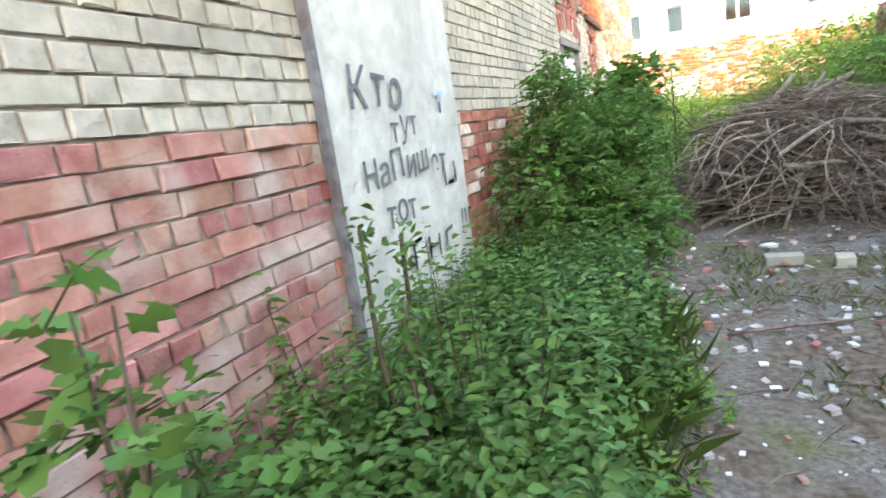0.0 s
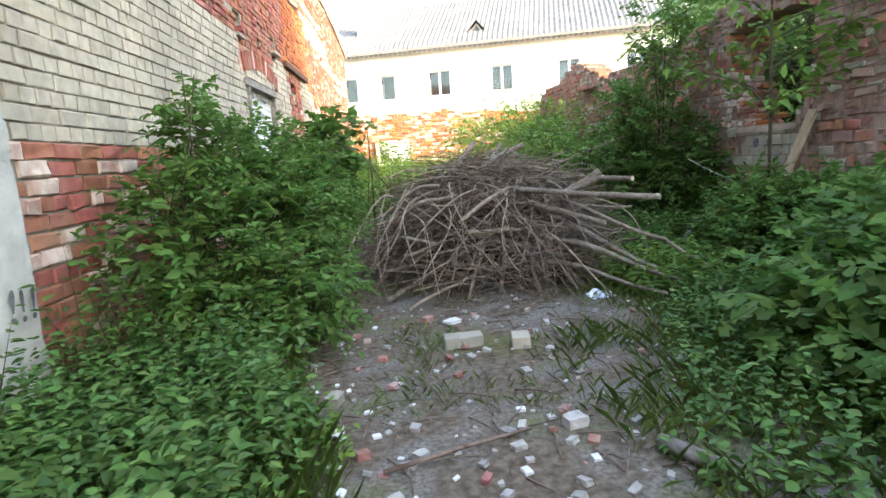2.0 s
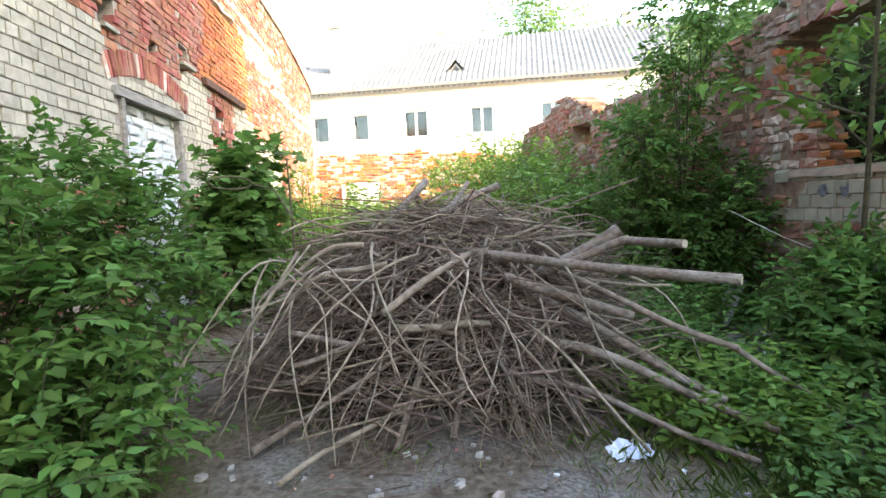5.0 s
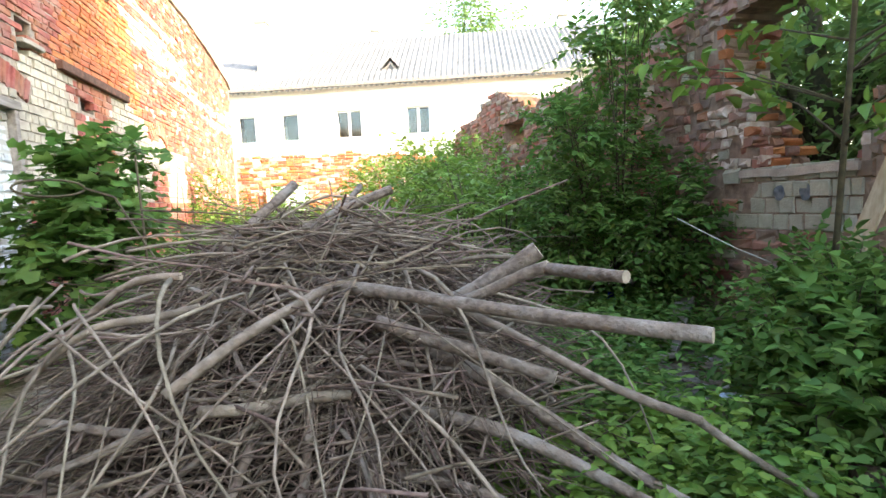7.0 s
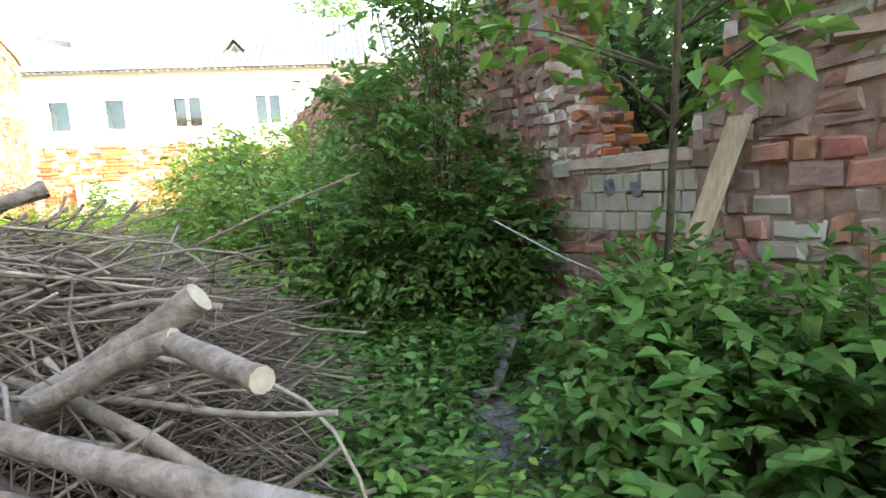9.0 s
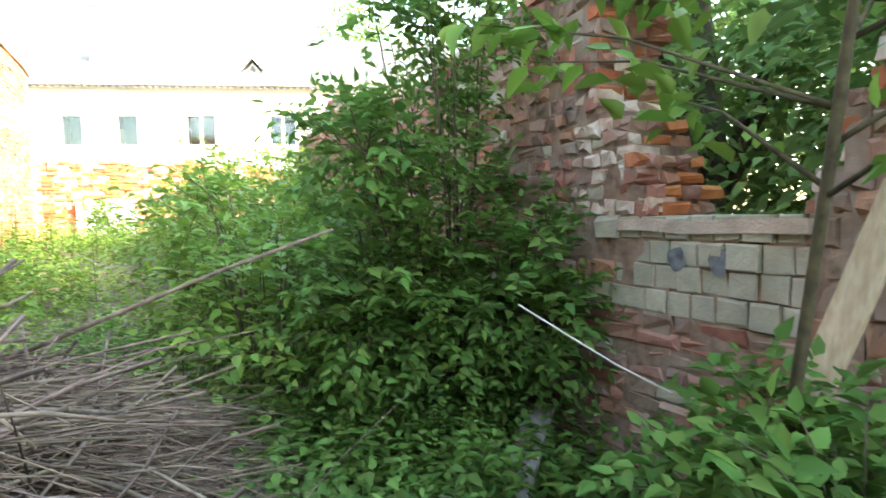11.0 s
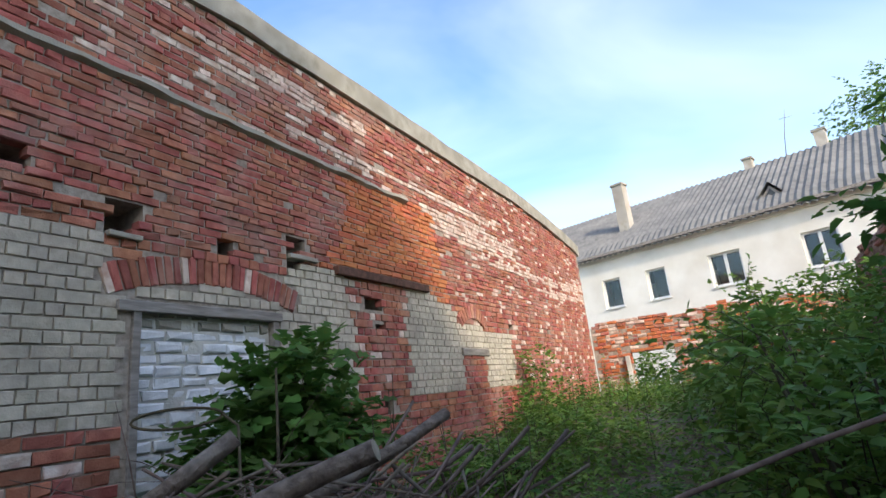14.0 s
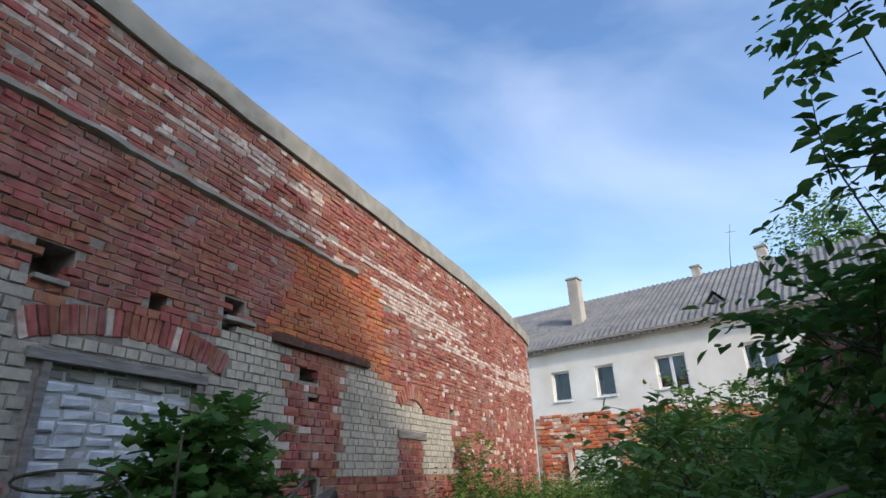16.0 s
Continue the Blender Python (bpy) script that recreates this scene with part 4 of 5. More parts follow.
    fm.faces.new([fm.verts.new(p) for p in (at_house(uc - w * 0.72, -inn, zb + 0.05), at_house(uc + w * 0.72, -inn, zb + 0.05), at_house(uc, -inn, zb + h * 0.8))])
    part("gable", fm, M_OLDWOOD, dr)
    # flat dark triangle on the gable, painting the shade of an opening
    om = bmesh.new()
    om.faces.new([om.verts.new(p) for p in (at_house(uc - w * 0.4, -inn + 0.02, zb + 0.1), at_house(uc + w * 0.4, -inn + 0.02, zb + 0.1), at_house(uc, -inn + 0.02, zb + h * 0.62))])
    part("opening", om, M_UNLIT, dr, "flat dark triangle for the shaded opening")
    mast = Limbs()
    mast.add([at_house(2.4, -5.0, 9.4), at_house(2.6, -5.0, 10.6), at_house(2.85, -5.0, 11.7)], [0.02, 0.015, 0.01], 5)
    mast.add([at_house(2.55, -5.0, 11.35), at_house(3.05, -5.0, 11.3)], [0.008, 0.008], 4)
    piece("aerial", mast.mesh("aerial", M_GREYSTEEL), root, "thin grey aerial mast", matrix=back)
    return root


M_CHIMNEY = mat("grimy_plaster", (0.36, 0.32, 0.26), (0.55, 0.51, 0.45), 3, 0.95, 0.4, stain=(0.22, 0.19, 0.16), stain_scale=1.5)
M_PANE = bpy.data.materials.new("window_glass")
M_PANE.use_nodes = True
_p = M_PANE.node_tree.nodes["Principled BSDF"]
_p.inputs["Base Color"].default_value = (0.9, 0.95, 0.95, 1)
_p.inputs["Roughness"].default_value = 0.05
_p.inputs["Transmission Weight"].default_value = 1.0
house()

# ---------------------------------------------------------------- the pile of cut branches
PC = Vector((1.2, 7.7, 0))


def pile_height(x, y):
    r = math.hypot((x - PC.x) / 1.35, (y - PC.y) / 1.35)
    q = math.hypot((x - 1.55) / 1.15, (y - 8.95) / 1.1)
    return max(1.14 * (1 - r ** 2.8), 0.78 * (1 - q ** 2), 0.0)


def brush_pile():
    root = thing("branch_pile", "large heap of dry cut branches and grey twigs on bare soil", "branch pile", at=PC)
    back = Matrix.Translation(-PC)
    tw = Limbs()
    rs = random.Random(3)

    def stick(p, d, ln, r, bend, limbs, sides=4, fork=0.0):
        n = 5
        side = Vector((rs.uniform(-1, 1), rs.uniform(-1, 1), rs.uniform(-.6, 1))) * bend
        pts = [p + d * ln * (i / n - 0.5) + side * ln * (0.25 - (i / n - 0.5) ** 2) + Vector((rs.gauss(0, 1), rs.gauss(0, 1), rs.gauss(0, 1))) * ln * 0.012 for i in range(n + 1)]
        for q in pts:
            q.z = max(q.z, 0.02)
        limbs.add(pts, [r * (1 - 0.75 * i / n) for i in range(n + 1)], sides)
        if rs.random() < fork:
            for _ in range(rs.randint(1, 3)):
                i = rs.randint(2, n - 1)
                dd = (d + Vector((rs.uniform(-1, 1), rs.uniform(-1, 1), rs.uniform(-.6, .6))) * 0.7).normalized()
                l2 = ln * rs.uniform(0.2, 0.45)
                limbs.add([pts[i], pts[i] + dd * l2 * 0.5 + Vector((0, 0, 0.02)), pts[i] + dd * l2], [r * 0.5, r * 0.35, r * 0.15], 3)
    for i in range(3300):
        a, rr = rs.uniform(0, 2 * math.pi), math.sqrt(rs.random()) * 1.0
        x, y = PC.x + math.cos(a) * rr * 1.32, PC.y + math.sin(a) * rr * 1.3
        if i % 4 == 0:
            x, y = 1.55 + math.cos(a) * rr * 1.15, 8.95 + math.sin(a) * rr * 1.05
        h = pile_height(x, y)
        z = h * (rs.random() ** 0.4) + rs.uniform(0.0, 0.08)
        out = Vector((math.cos(a), math.sin(a), 0))
        tang = Vector((-out.y, out.x, 0))
        k = rs.random()
        slope = -0.75 * rr
        if k < 0.55:
            d = (tang * rs.uniform(0.5, 1) * rs.choice((-1, 1)) + out * rs.uniform(-.7, .7) + Vector((0, 0, rs.uniform(-.25, .25) + 0))).normalized()
        else:
            d = (out + tang * rs.uniform(-.8, .8) + Vector((0, 0, slope + rs.uniform(-.25, .25)))).normalized()
        stick(Vector((x, y, z)), d, rs.uniform(0.6, 1.6), rs.uniform(0.003, 0.009), rs.uniform(0, 0.35), tw, 4, 0.5)
    for i in range(900):
        x, y = rs.uniform(0.6, 2.3), rs.uniform(8.0, 9.7)
        d = (Vector((1.0, rs.uniform(-.35, .25), rs.uniform(-.28, -.02)))).normalized()
        stick(Vector((x, y, pile_height(x, y) * rs.uniform(0.5, 1.05) + rs.uniform(0.02, 0.1))), d, rs.uniform(0.7, 1.5), rs.uniform(0.003, 0.008), rs.uniform(0, 0.2), tw, 4, 0.25)
    piece("brushwood", tw.mesh("brushwood", M_TWIG), root, "tangled dry twigs", "stuff", back)
    # dark lump inside the heap, its colour painting the shade between the twigs
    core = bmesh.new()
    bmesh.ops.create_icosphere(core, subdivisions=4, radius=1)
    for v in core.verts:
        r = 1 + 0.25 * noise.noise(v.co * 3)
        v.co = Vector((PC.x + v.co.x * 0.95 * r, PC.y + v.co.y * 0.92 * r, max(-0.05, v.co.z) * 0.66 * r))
    part("shade_core", core, M_HEAP_SHADE, root, "dark mound for the shaded inside of the heap").matrix_local = back

    def log(p0, p1, r0, r1, m=M_BARK, sag=0.0, kink=0.03):
        p0, p1 = Vector(p0), Vector(p1)
        n = 8
        pts = []
        ln = (p1 - p0).length
        w1, w2 = [Vector((rs.gauss(0, 1), rs.gauss(0, 1), rs.gauss(0, 1))) * kink * min(1.0, ln) for _ in range(2)]
        for i in range(n + 1):
            t = i / n
            q = p0.lerp(p1, t) + w1 * math.sin(math.pi * t) + w2 * math.sin(2 * math.pi * t) * 0.6
            q.z += sag * math.sin(math.pi * t)
            pts.append(q)
        v, f = tube(pts, [0.68 * (r0 + (r1 - r0) * i / n) * (1 if i in (0, n) else rs.uniform(0.92, 1.1)) for i in range(n + 1)], 9)
        idx = [0] * (len(f) - 2) + [1, 1]
        me = mesh_of("branch", v, f, [m, M_CUT], idx)
        me.polygons.foreach_set("use_smooth", np.array([k == 0 for k in idx]))
        return piece("branch", me, root, matrix=back)
    # poles and stubs that stick out towards the ruined wall
    log((1.15, 7.18, 0.92), (2.36, 5.93, 0.84), 0.045, 0.037, kink=0.01)
    log((1.80, 6.70, 0.86), (2.10, 6.52, 1.00), 0.032, 0.034, kink=0.01)
    log((2.09, 6.54, 0.99), (2.23, 6.18, 0.99), 0.035, 0.033, kink=0.008)
    log((1.65, 6.96, 0.74), (2.15, 6.76, 1.04), 0.055, 0.06, kink=0.01)
    log((1.45, 6.78, 0.79), (2.09, 6.46, 0.58), 0.042, 0.038, kink=0.015)
    log((1.55, 7.18, 0.85), (2.59, 6.30, 0.41), 0.032, 0.026, M_PALE, kink=0.02)
    log((2.58, 6.31, 0.41), (3.00, 5.96, 0.05), 0.026, 0.016, M_PALE, kink=0.02)
    log((1.65, 6.88, 0.64), (2.45, 6.18, 0.18), 0.045, 0.03, kink=0.02)
    log((1.55, 6.68, 0.44), (2.55, 5.93, 0.12), 0.04, 0.025, kink=0.03)
    log((1.45, 6.58, 0.23), (2.35, 5.78, 0.06), 0.03, 0.02, kink=0.03)
    log((1.75, 7.18, 0.73), (2.45, 6.73, 0.69), 0.02, 0.012, M_PALE, kink=0.02)
    log((1.45, 7.58, 0.89), (2.20, 6.98, 0.97), 0.022, 0.014, M_PALE, kink=0.03)
    # stubs and forks on the crown
    log((0.75, 7.5, 1.05), (1.09, 7.9, 1.41), 0.042, 0.042, kink=0.01)
    log((0.8, 7.5, 1.02), (1.65, 7.86, 1.35), 0.05, 0.043, kink=0.015)
    log((1.1, 7.7, 1.05), (1.5, 8.5, 1.4), 0.035, 0.032, kink=0.01)
    log((1.23, 8.1, 0.5), (1.26, 7.9, 1.2), 0.04, 0.036, M_PALE, kink=0.01)
    log((1.58, 8.1, 0.5), (1.4, 7.9, 1.2), 0.042, 0.036, M_PALE, kink=0.01)
    # branches lying on the flank
    log((-0.15, 7.32, 0.63), (0.62, 7.17, 0.99), 0.022, 0.026, M_PALE, sag=0.05)
    log((0.17, 6.77, 0.69), (0.77, 6.82, 0.90), 0.020, 0.025, M_PALE, sag=0.06)
    log((0.74, 6.40, 0.69), (1.27, 6.77, 0.95), 0.030, 0.026, M_PALE, sag=0.03)
    log((0.80, 6.54, 0.58), (1.32, 6.62, 0.55), 0.032, 0.030, M_PALE, kink=0.015)
    log((0.21, 6.72, 0.55), (0.62, 6.72, 0.44), 0.025, 0.029)
    log((0.22, 6.67, 0.37), (0.62, 6.67, 0.49), 0.025, 0.022)
    log((1.07, 6.37, 0.02), (1.17, 6.62, 0.53), 0.029, 0.023)
    log((1.42, 6.32, 0.02), (1.37, 6.67, 0.44), 0.029, 0.025)
    log((0.77, 6.27, 0.02), (0.97, 6.57, 0.44), 0.025, 0.029)
    log((1.77, 6.27, 0.02), (1.52, 6.67, 0.44), 0.023, 0.019)
    log((1.97, 6.02, 0.02), (1.37, 6.62, 0.66), 0.013, 0.010, M_PALE, sag=0.06)
    log((0.25, 6.02, 0.03), (0.97, 6.62, 0.22), 0.023, 0.016, M_PALE)
    log((-0.02, 6.87, 0.19), (0.92, 6.72, 0.26), 0.023, 0.019)
    log((-0.20, 7.32, 0.18), (0.62, 7.12, 0.26), 0.025, 0.019)
    for i in range(75):
        a, rr = rs.uniform(0, 2 * math.pi), rs.uniform(0.2, 0.95)
        x, y = PC.x + math.cos(a) * rr * 1.3, PC.y + math.sin(a) * rr * 1.3
        z = pile_height(x, y) * rs.uniform(0.5, 0.95) + 0.05
        out = Vector((math.cos(a), math.sin(a), -0.6 * rr))
        d = (out + Vector((-out.y, out.x, 0)) * rs.uniform(-1.2, 1.2)).normalized() * rs.uniform(0.35, 0.75)
        p = Vector((x, y, z))
        q0, q1 = p - d, p + d
        q0.z, q1.z = max(0.03, q0.z), max(0.03, q1.z)
        r = rs.uniform(0.008, 0.022)
        log(q0, q1, r, r * rs.uniform(0.5, 0.9), kink=0.07)
    # pale thin branches that fan down over the front
    for i in range(34):
        x = rs.uniform(0.2, 2.1)
        p0 = (x + rs.uniform(-.4, .4), rs.uniform(6.65, 7.2), rs.uniform(0.7, 1.05))
        p1 = (x + rs.uniform(-.8, .8), rs.uniform(6.0, 6.5), rs.uniform(0.02, 0.45))
        log(p0, p1, rs.uniform(0.007, 0.015), 0.005, M_PALE, rs.uniform(0.03, 0.12), 0.07)
    # long curved sticks lying across the crown
    for i in range(24):
        a, rr = rs.uniform(0, 2 * math.pi), rs.uniform(0.0, 0.7)
        x, y = PC.x + math.cos(a) * rr * 1.3, PC.y - 0.3 + math.sin(a) * rr * 1.1
        b = rs.uniform(-0.5, 0.5)
        d = Vector((math.cos(b), math.sin(b), rs.uniform(-.12, .12))) * rs.uniform(0.4, 0.75)
        p = Vector((min(x, 1.7), y, pile_height(x, y) - 0.02))
        log(p - d, p + d, rs.uniform(0.007, 0.015), 0.006, M_PALE, rs.uniform(0.0, 0.08), 0.07)
    return root


# near-black brown that stands for the shade deep in the heap
M_HEAP_SHADE = mat("heap_shade", (0.025, 0.017, 0.012), (0.075, 0.052, 0.037), 30, 0.95, 1.0, bump_scale=25)
M_PALE = mat("pale_bark", (0.17, 0.13, 0.095), (0.36, 0.29, 0.22), 16, 0.88, 0.8, 0.2, (0.12, 0.09, 0.07), 7.0, 0.6, by_object=True)
brush_pile()

# ---------------------------------------------------------------- plants
def herbs(name, label, area, count, hmin, hmax, size, m, shape=LEAF, per=9, inside=None, category="weeds", stalks=False):
    """Upright leafy weeds over a stretch of ground."""
    x0, y0, x1, y1 = area
    x, y = rng.uniform(x0, x1, count), rng.uniform(y0, y1, count)
    if inside is not None:
        keep = np.array([inside(a, b) for a, b in zip(x, y)])
        x, y = x[keep], y[keep]
    n = len(x)
    h = rng.uniform(hmin, hmax, n)
    gz = np.array([ground_z(a, b) for a, b in zip(x, y)])
    lean = rng.normal(0, 0.16, (n, 2))
    P, D, N, S = [], [], [], []
    for i in range(per):
        t = (i + 1) / per
        p = np.stack([x + lean[:, 0] * h * t, y + lean[:, 1] * h * t, gz + h * t], 1)
        a = i * 2.4 + rng.uniform(0, 6.28, n)
        D.append(np.stack([np.cos(a), np.sin(a), rng.uniform(-0.3, 0.35, n)], 1))
        N.append(np.array((0, 0, 1.0)) + rng.normal(0, 0.3, (n, 3)))
        P.append(p), S.append(size * rng.uniform(0.6, 1.25, n) * (1.05 - 0.45 * t))
    ob = new(name, leaves_mesh(name, np.concatenate(P), np.concatenate(D), np.concatenate(N), np.concatenate(S), shape, m))
    if stalks:
        foot = np.stack([x, y, gz], 1)
        along = np.stack([lean[:, 0], lean[:, 1], np.ones(n)], 1)
        stalk = new("stalks", leaves_mesh("stalks", np.concatenate([foot, foot]), np.concatenate([along, along]),
                                          np.concatenate([np.tile((1.0, 0.1, 0.0), (n, 1)), np.tile((0.1, 1.0, 0.0), (n, 1))]), np.concatenate([h, h]), STALK, M_STEM))
        stalk.parent = ob
    return tagged(ob, label, category, kind="stuff")


def grass(name, label, area, count, h, inside=None):
    h0 = h
    x0, y0, x1, y1 = area
    x, y = rng.uniform(x0, x1, count), rng.uniform(y0, y1, count)
    if inside is not None:
        keep = np.array([inside(a, b) for a, b in zip(x, y)])
        x, y = x[keep], y[keep]
    n = len(x)
    gz = np.array([ground_z(a, b) for a, b in zip(x, y)])
    P = np.stack([x, y, gz - 0.005], 1)
    a = rng.uniform(0, 6.28, n)
    t = rng.uniform(0.1, 0.6, n)
    D = np.stack([np.cos(a) * t, np.sin(a) * t, np.ones(n)], 1)
    N = np.stack([np.cos(a), np.sin(a), rng.uniform(-.2, .2, n)], 1)
    ob = new(name, leaves_mesh(name, P, D, N, h * rng.uniform(0.4, 1.2, n), BLADE * np.array((min(1.0, 0.06 / h0), 1, 1)), M_GRASS))
    return tagged(ob, label, "grass", kind="stuff")


def patch(x, y, f=0.9, seed=0.0):
    return noise.noise(Vector((x * f, y * f, seed)))


def rim_left(y):
    return 0.2 - 0.13 * y + 0.1 * math.sin(y * 2.3)


# nettles and weeds along the foot of the brick wall
herbs("nettles", "dense green nettles and weeds at the foot of the wall", (-1.6, 0.95, 0.25, 5.5), 3300, 0.15, 0.6, 0.085, M_LEAF_DARK, per=11,
      inside=lambda x, y: x < rim_left(y) + 0.25 * patch(x, y, 2.0) - 0.1 and not (y < 1.4 and x > -0.6))
herbs("tall_nettles", "tall stalky nettles rising above the weeds by the wall", (-1.62, 1.1, -0.2, 4.9), 330, 0.55, 1.05, 0.1, M_LEAF, per=13, inside=lambda x, y: x < rim_left(y) - 0.35 - 0.5 * random.random() and patch(x, y, 1.7, 5.0) > 0.3 * random.random(), stalks=True)
herbs("low_weeds", "low green weeds along the bare soil", (-1.0, 1.4, 0.4, 5.8), 1500, 0.06, 0.22, 0.06, M_LEAF_LIGHT, per=6, inside=lambda x, y: x < rim_left(y) + 0.1 + 0.3 * patch(x, y, 2.0))
bush("shrub", "leafy green linden and poplar shoots growing against the brick wall", "shrub",
     [(-1.15, 5.22, 0.75, 0.45, 0.55, 0.6), (-0.85, 5.92, 0.8, 0.55, 0.6, 0.65), (-0.75, 6.72, 0.85, 0.55, 0.6, 0.65), (-1.2, 5.92, 1.35, 0.3, 0.5, 0.45), (-1.05, 6.92, 1.3, 0.4, 0.5, 0.45), (-0.6, 5.22, 0.4, 0.4, 0.5, 0.38),
      (-1.1, 5.42, 1.6, 0.12, 0.12, 0.4), (-0.5, 5.92, 0.35, 0.35, 0.5, 0.33)],
     1900, 0.24, 8, 0.092, M_LEAF, roots=[(-1.1, 5.32, 0), (-0.9, 6.02, 0), (-0.9, 6.82, 0)], shell=0.35)
bush("maple_sapling", "young maple with broad lobed leaves by the walled-up door", "sapling",
     [(-1.0, 9.6, 0.85, 0.4, 0.45, 0.5), (-0.85, 10.0, 1.45, 0.35, 0.45, 0.4), (-0.95, 10.6, 1.1, 0.4, 0.5, 0.55), (-0.7, 10.1, 1.8, 0.22, 0.3, 0.2)],
     420, 0.3, 6, 0.17, M_LEAF, LOBED, roots=[(-1.0, 9.6, 0), (-0.95, 10.4, 0)], shell=0.4)
bush("elder_bush", "big shaded shrub with broad green leaves before the ruined wall", "shrub",
     [(3.95, 9.35, 0.63, 0.6, 0.55, 0.59), (3.6, 10.2, 0.81, 0.65, 0.7, 0.72), (4.25, 8.95, 0.99, 0.4, 0.35, 0.50), (4.0, 9.6, 1.48, 0.6, 0.55, 0.45, 0.6), (3.85, 9.5, 2.02, 0.45, 0.4, 0.41, 0.3), (4.05, 9.3, 2.43, 0.35, 0.3, 0.45, 0.28),
      (3.4, 9.4, 1.89, 0.35, 0.2, 0.16, 0.7), (4.2, 9.1, 2.88, 0.32, 0.28, 0.41, 0.3), (4.4, 8.8, 0.72, 0.22, 0.22, 0.32), (3.7, 8.9, 2.97, 0.3, 0.2, 0.27, 0.5), (3.55, 9.0, 2.48, 0.35, 0.15, 0.11, 0.8), (3.3, 8.9, 1.75, 0.35, 0.25, 0.3, 0.8), (3.4, 9.2, 1.0, 0.4, 0.4, 0.6, 0.8)],
     2100, 0.27, 8, 0.095, M_LEAF, roots=[(4.0, 9.6, 0)], stem_r=0.011, shell=0.35)
bush("hazel_thicket", "sunlit thicket of tall green shrubs behind the heap", "thicket",
     [(2.65, 10.2, 0.77, 0.5, 0.55, 0.69), (3.0, 9.7, 0.77, 0.45, 0.5, 0.65), (2.55, 10.6, 1.46, 0.4, 0.45, 0.34), (2.9, 11.4, 0.77, 0.75, 0.8, 0.73), (2.5, 11.6, 1.20, 0.5, 0.6, 0.52), (3.4, 12.2, 1.03, 0.8, 0.9, 0.82), (2.9, 13.8, 1.20, 0.9, 1.0, 0.86), (3.8, 13.6, 1.46, 0.9, 1.0, 0.86), (2.5, 15.8, 1.38, 0.8, 1.2, 0.86), (3.9, 16.0, 1.72, 1.2, 1.2, 0.95), (2.2, 18.5, 1.63, 0.7, 0.9, 0.69), (2.6, 14.5, 2.11, 0.3, 0.35, 0.34), (4.8, 18.5, 1.89, 1.2, 1.2, 0.86)],
     3200, 0.34, 7, 0.11, M_LEAF_LIGHT, LEAF, roots=[(2.8, 10.2, 0), (3.0, 11.6, 0), (3.0, 13.6, 0.1), (2.8, 15.9, 0.4), (2.3, 18.4, 0.7)], stem_r=0.02, shell=0.35)
bush("wall_shrub", "green climbing shrub at the foot of the tall wall", "shrub",
     [(-1.3, 17.3, 1.3, 0.4, 0.5, 1.0), (-1.1, 16.6, 0.9, 0.5, 0.6, 0.6), (-0.6, 15.2, 0.6, 0.7, 0.9, 0.55), (-0.7, 12.6, 0.5, 0.8, 1.2, 0.45), (0.3, 14.0, 0.6, 0.8, 1.2, 0.5)],
     1000, 0.26, 6, 0.12, M_LEAF_LIGHT, roots=[(-1.3, 17.3, 0.6), (-0.7, 12.6, 0.1)])
herbs("meadow_weeds", "lush green herbs between the heap and the ruined wall", (1.2, 7.0, 4.6, 12.0), 3600, 0.15, 0.5, 0.1, M_LEAF, per=9,
      inside=lambda x, y: pile_height(x, y) < 0.02 and x < 4.4 and not (3.3 < x < 4.6 and y < 8.1) and (x < 3.0 or y > 7.6))
herbs("yard_weeds", "tall green weeds at the back of the yard", (-1.5, 9.6, 3.5, 22.5), 2600, 0.1, 0.6, 0.1, M_LEAF_LIGHT, per=8)
herbs("tall_yard_weeds", "tall dark weeds scattered over the yard", (-1.4, 9.8, 3.2, 20.0), 320, 0.5, 1.1, 0.13, M_LEAF, per=14, inside=lambda x, y: patch(x, y, 0.9, 2.0) > 0.4 * random.random(), stalks=True)
bush("raspberry_bush", "dense green leafy bush beside the path", "shrub",
     [(3.85, 6.85, 0.4, 0.55, 0.55, 0.46), (4.1, 7.25, 0.5, 0.4, 0.4, 0.4), (4.15, 6.3, 0.45, 0.5, 0.55, 0.5), (3.5, 6.6, 0.3, 0.35, 0.35, 0.3), (4.2, 5.7, 0.5, 0.45, 0.5, 0.48)],
     1500, 0.22, 8, 0.1, M_LEAF, roots=[(4.0, 6.9, 0), (4.2, 6.2, 0)])
bush("maple_bush", "low maple bush with bright lobed leaves by the path", "shrub",
     [(2.6, 4.2, 0.33, 0.45, 0.5, 0.33), (3.05, 4.8, 0.38, 0.45, 0.45, 0.36), (3.2, 4.1, 0.55, 0.55, 0.6, 0.52), (3.75, 5.2, 0.5, 0.55, 0.5, 0.48), (2.55, 3.6, 0.3, 0.35, 0.4, 0.3)],
     900, 0.24, 7, 0.12, M_LEAF, LOBED, roots=[(2.8, 4.5, 0), (3.2, 5.3, 0)])
herbs("path_weeds", "green weeds and nettles along the path", (1.7, 1.2, 4.2, 6.6), 1900, 0.08, 0.34, 0.075, M_LEAF, per=8, inside=lambda x, y: x > 1.9 + 0.25 * patch(x, y, 1.6) + 0.28 * max(0, y - 3.6))
grass("wall_grass", "long thin green grass among the nettles", (-0.9, 1.1, 0.5, 4.7), 3600, 0.24, inside=lambda x, y: rim_left(y) - 0.75 < x < rim_left(y) + 0.12 * random.random())
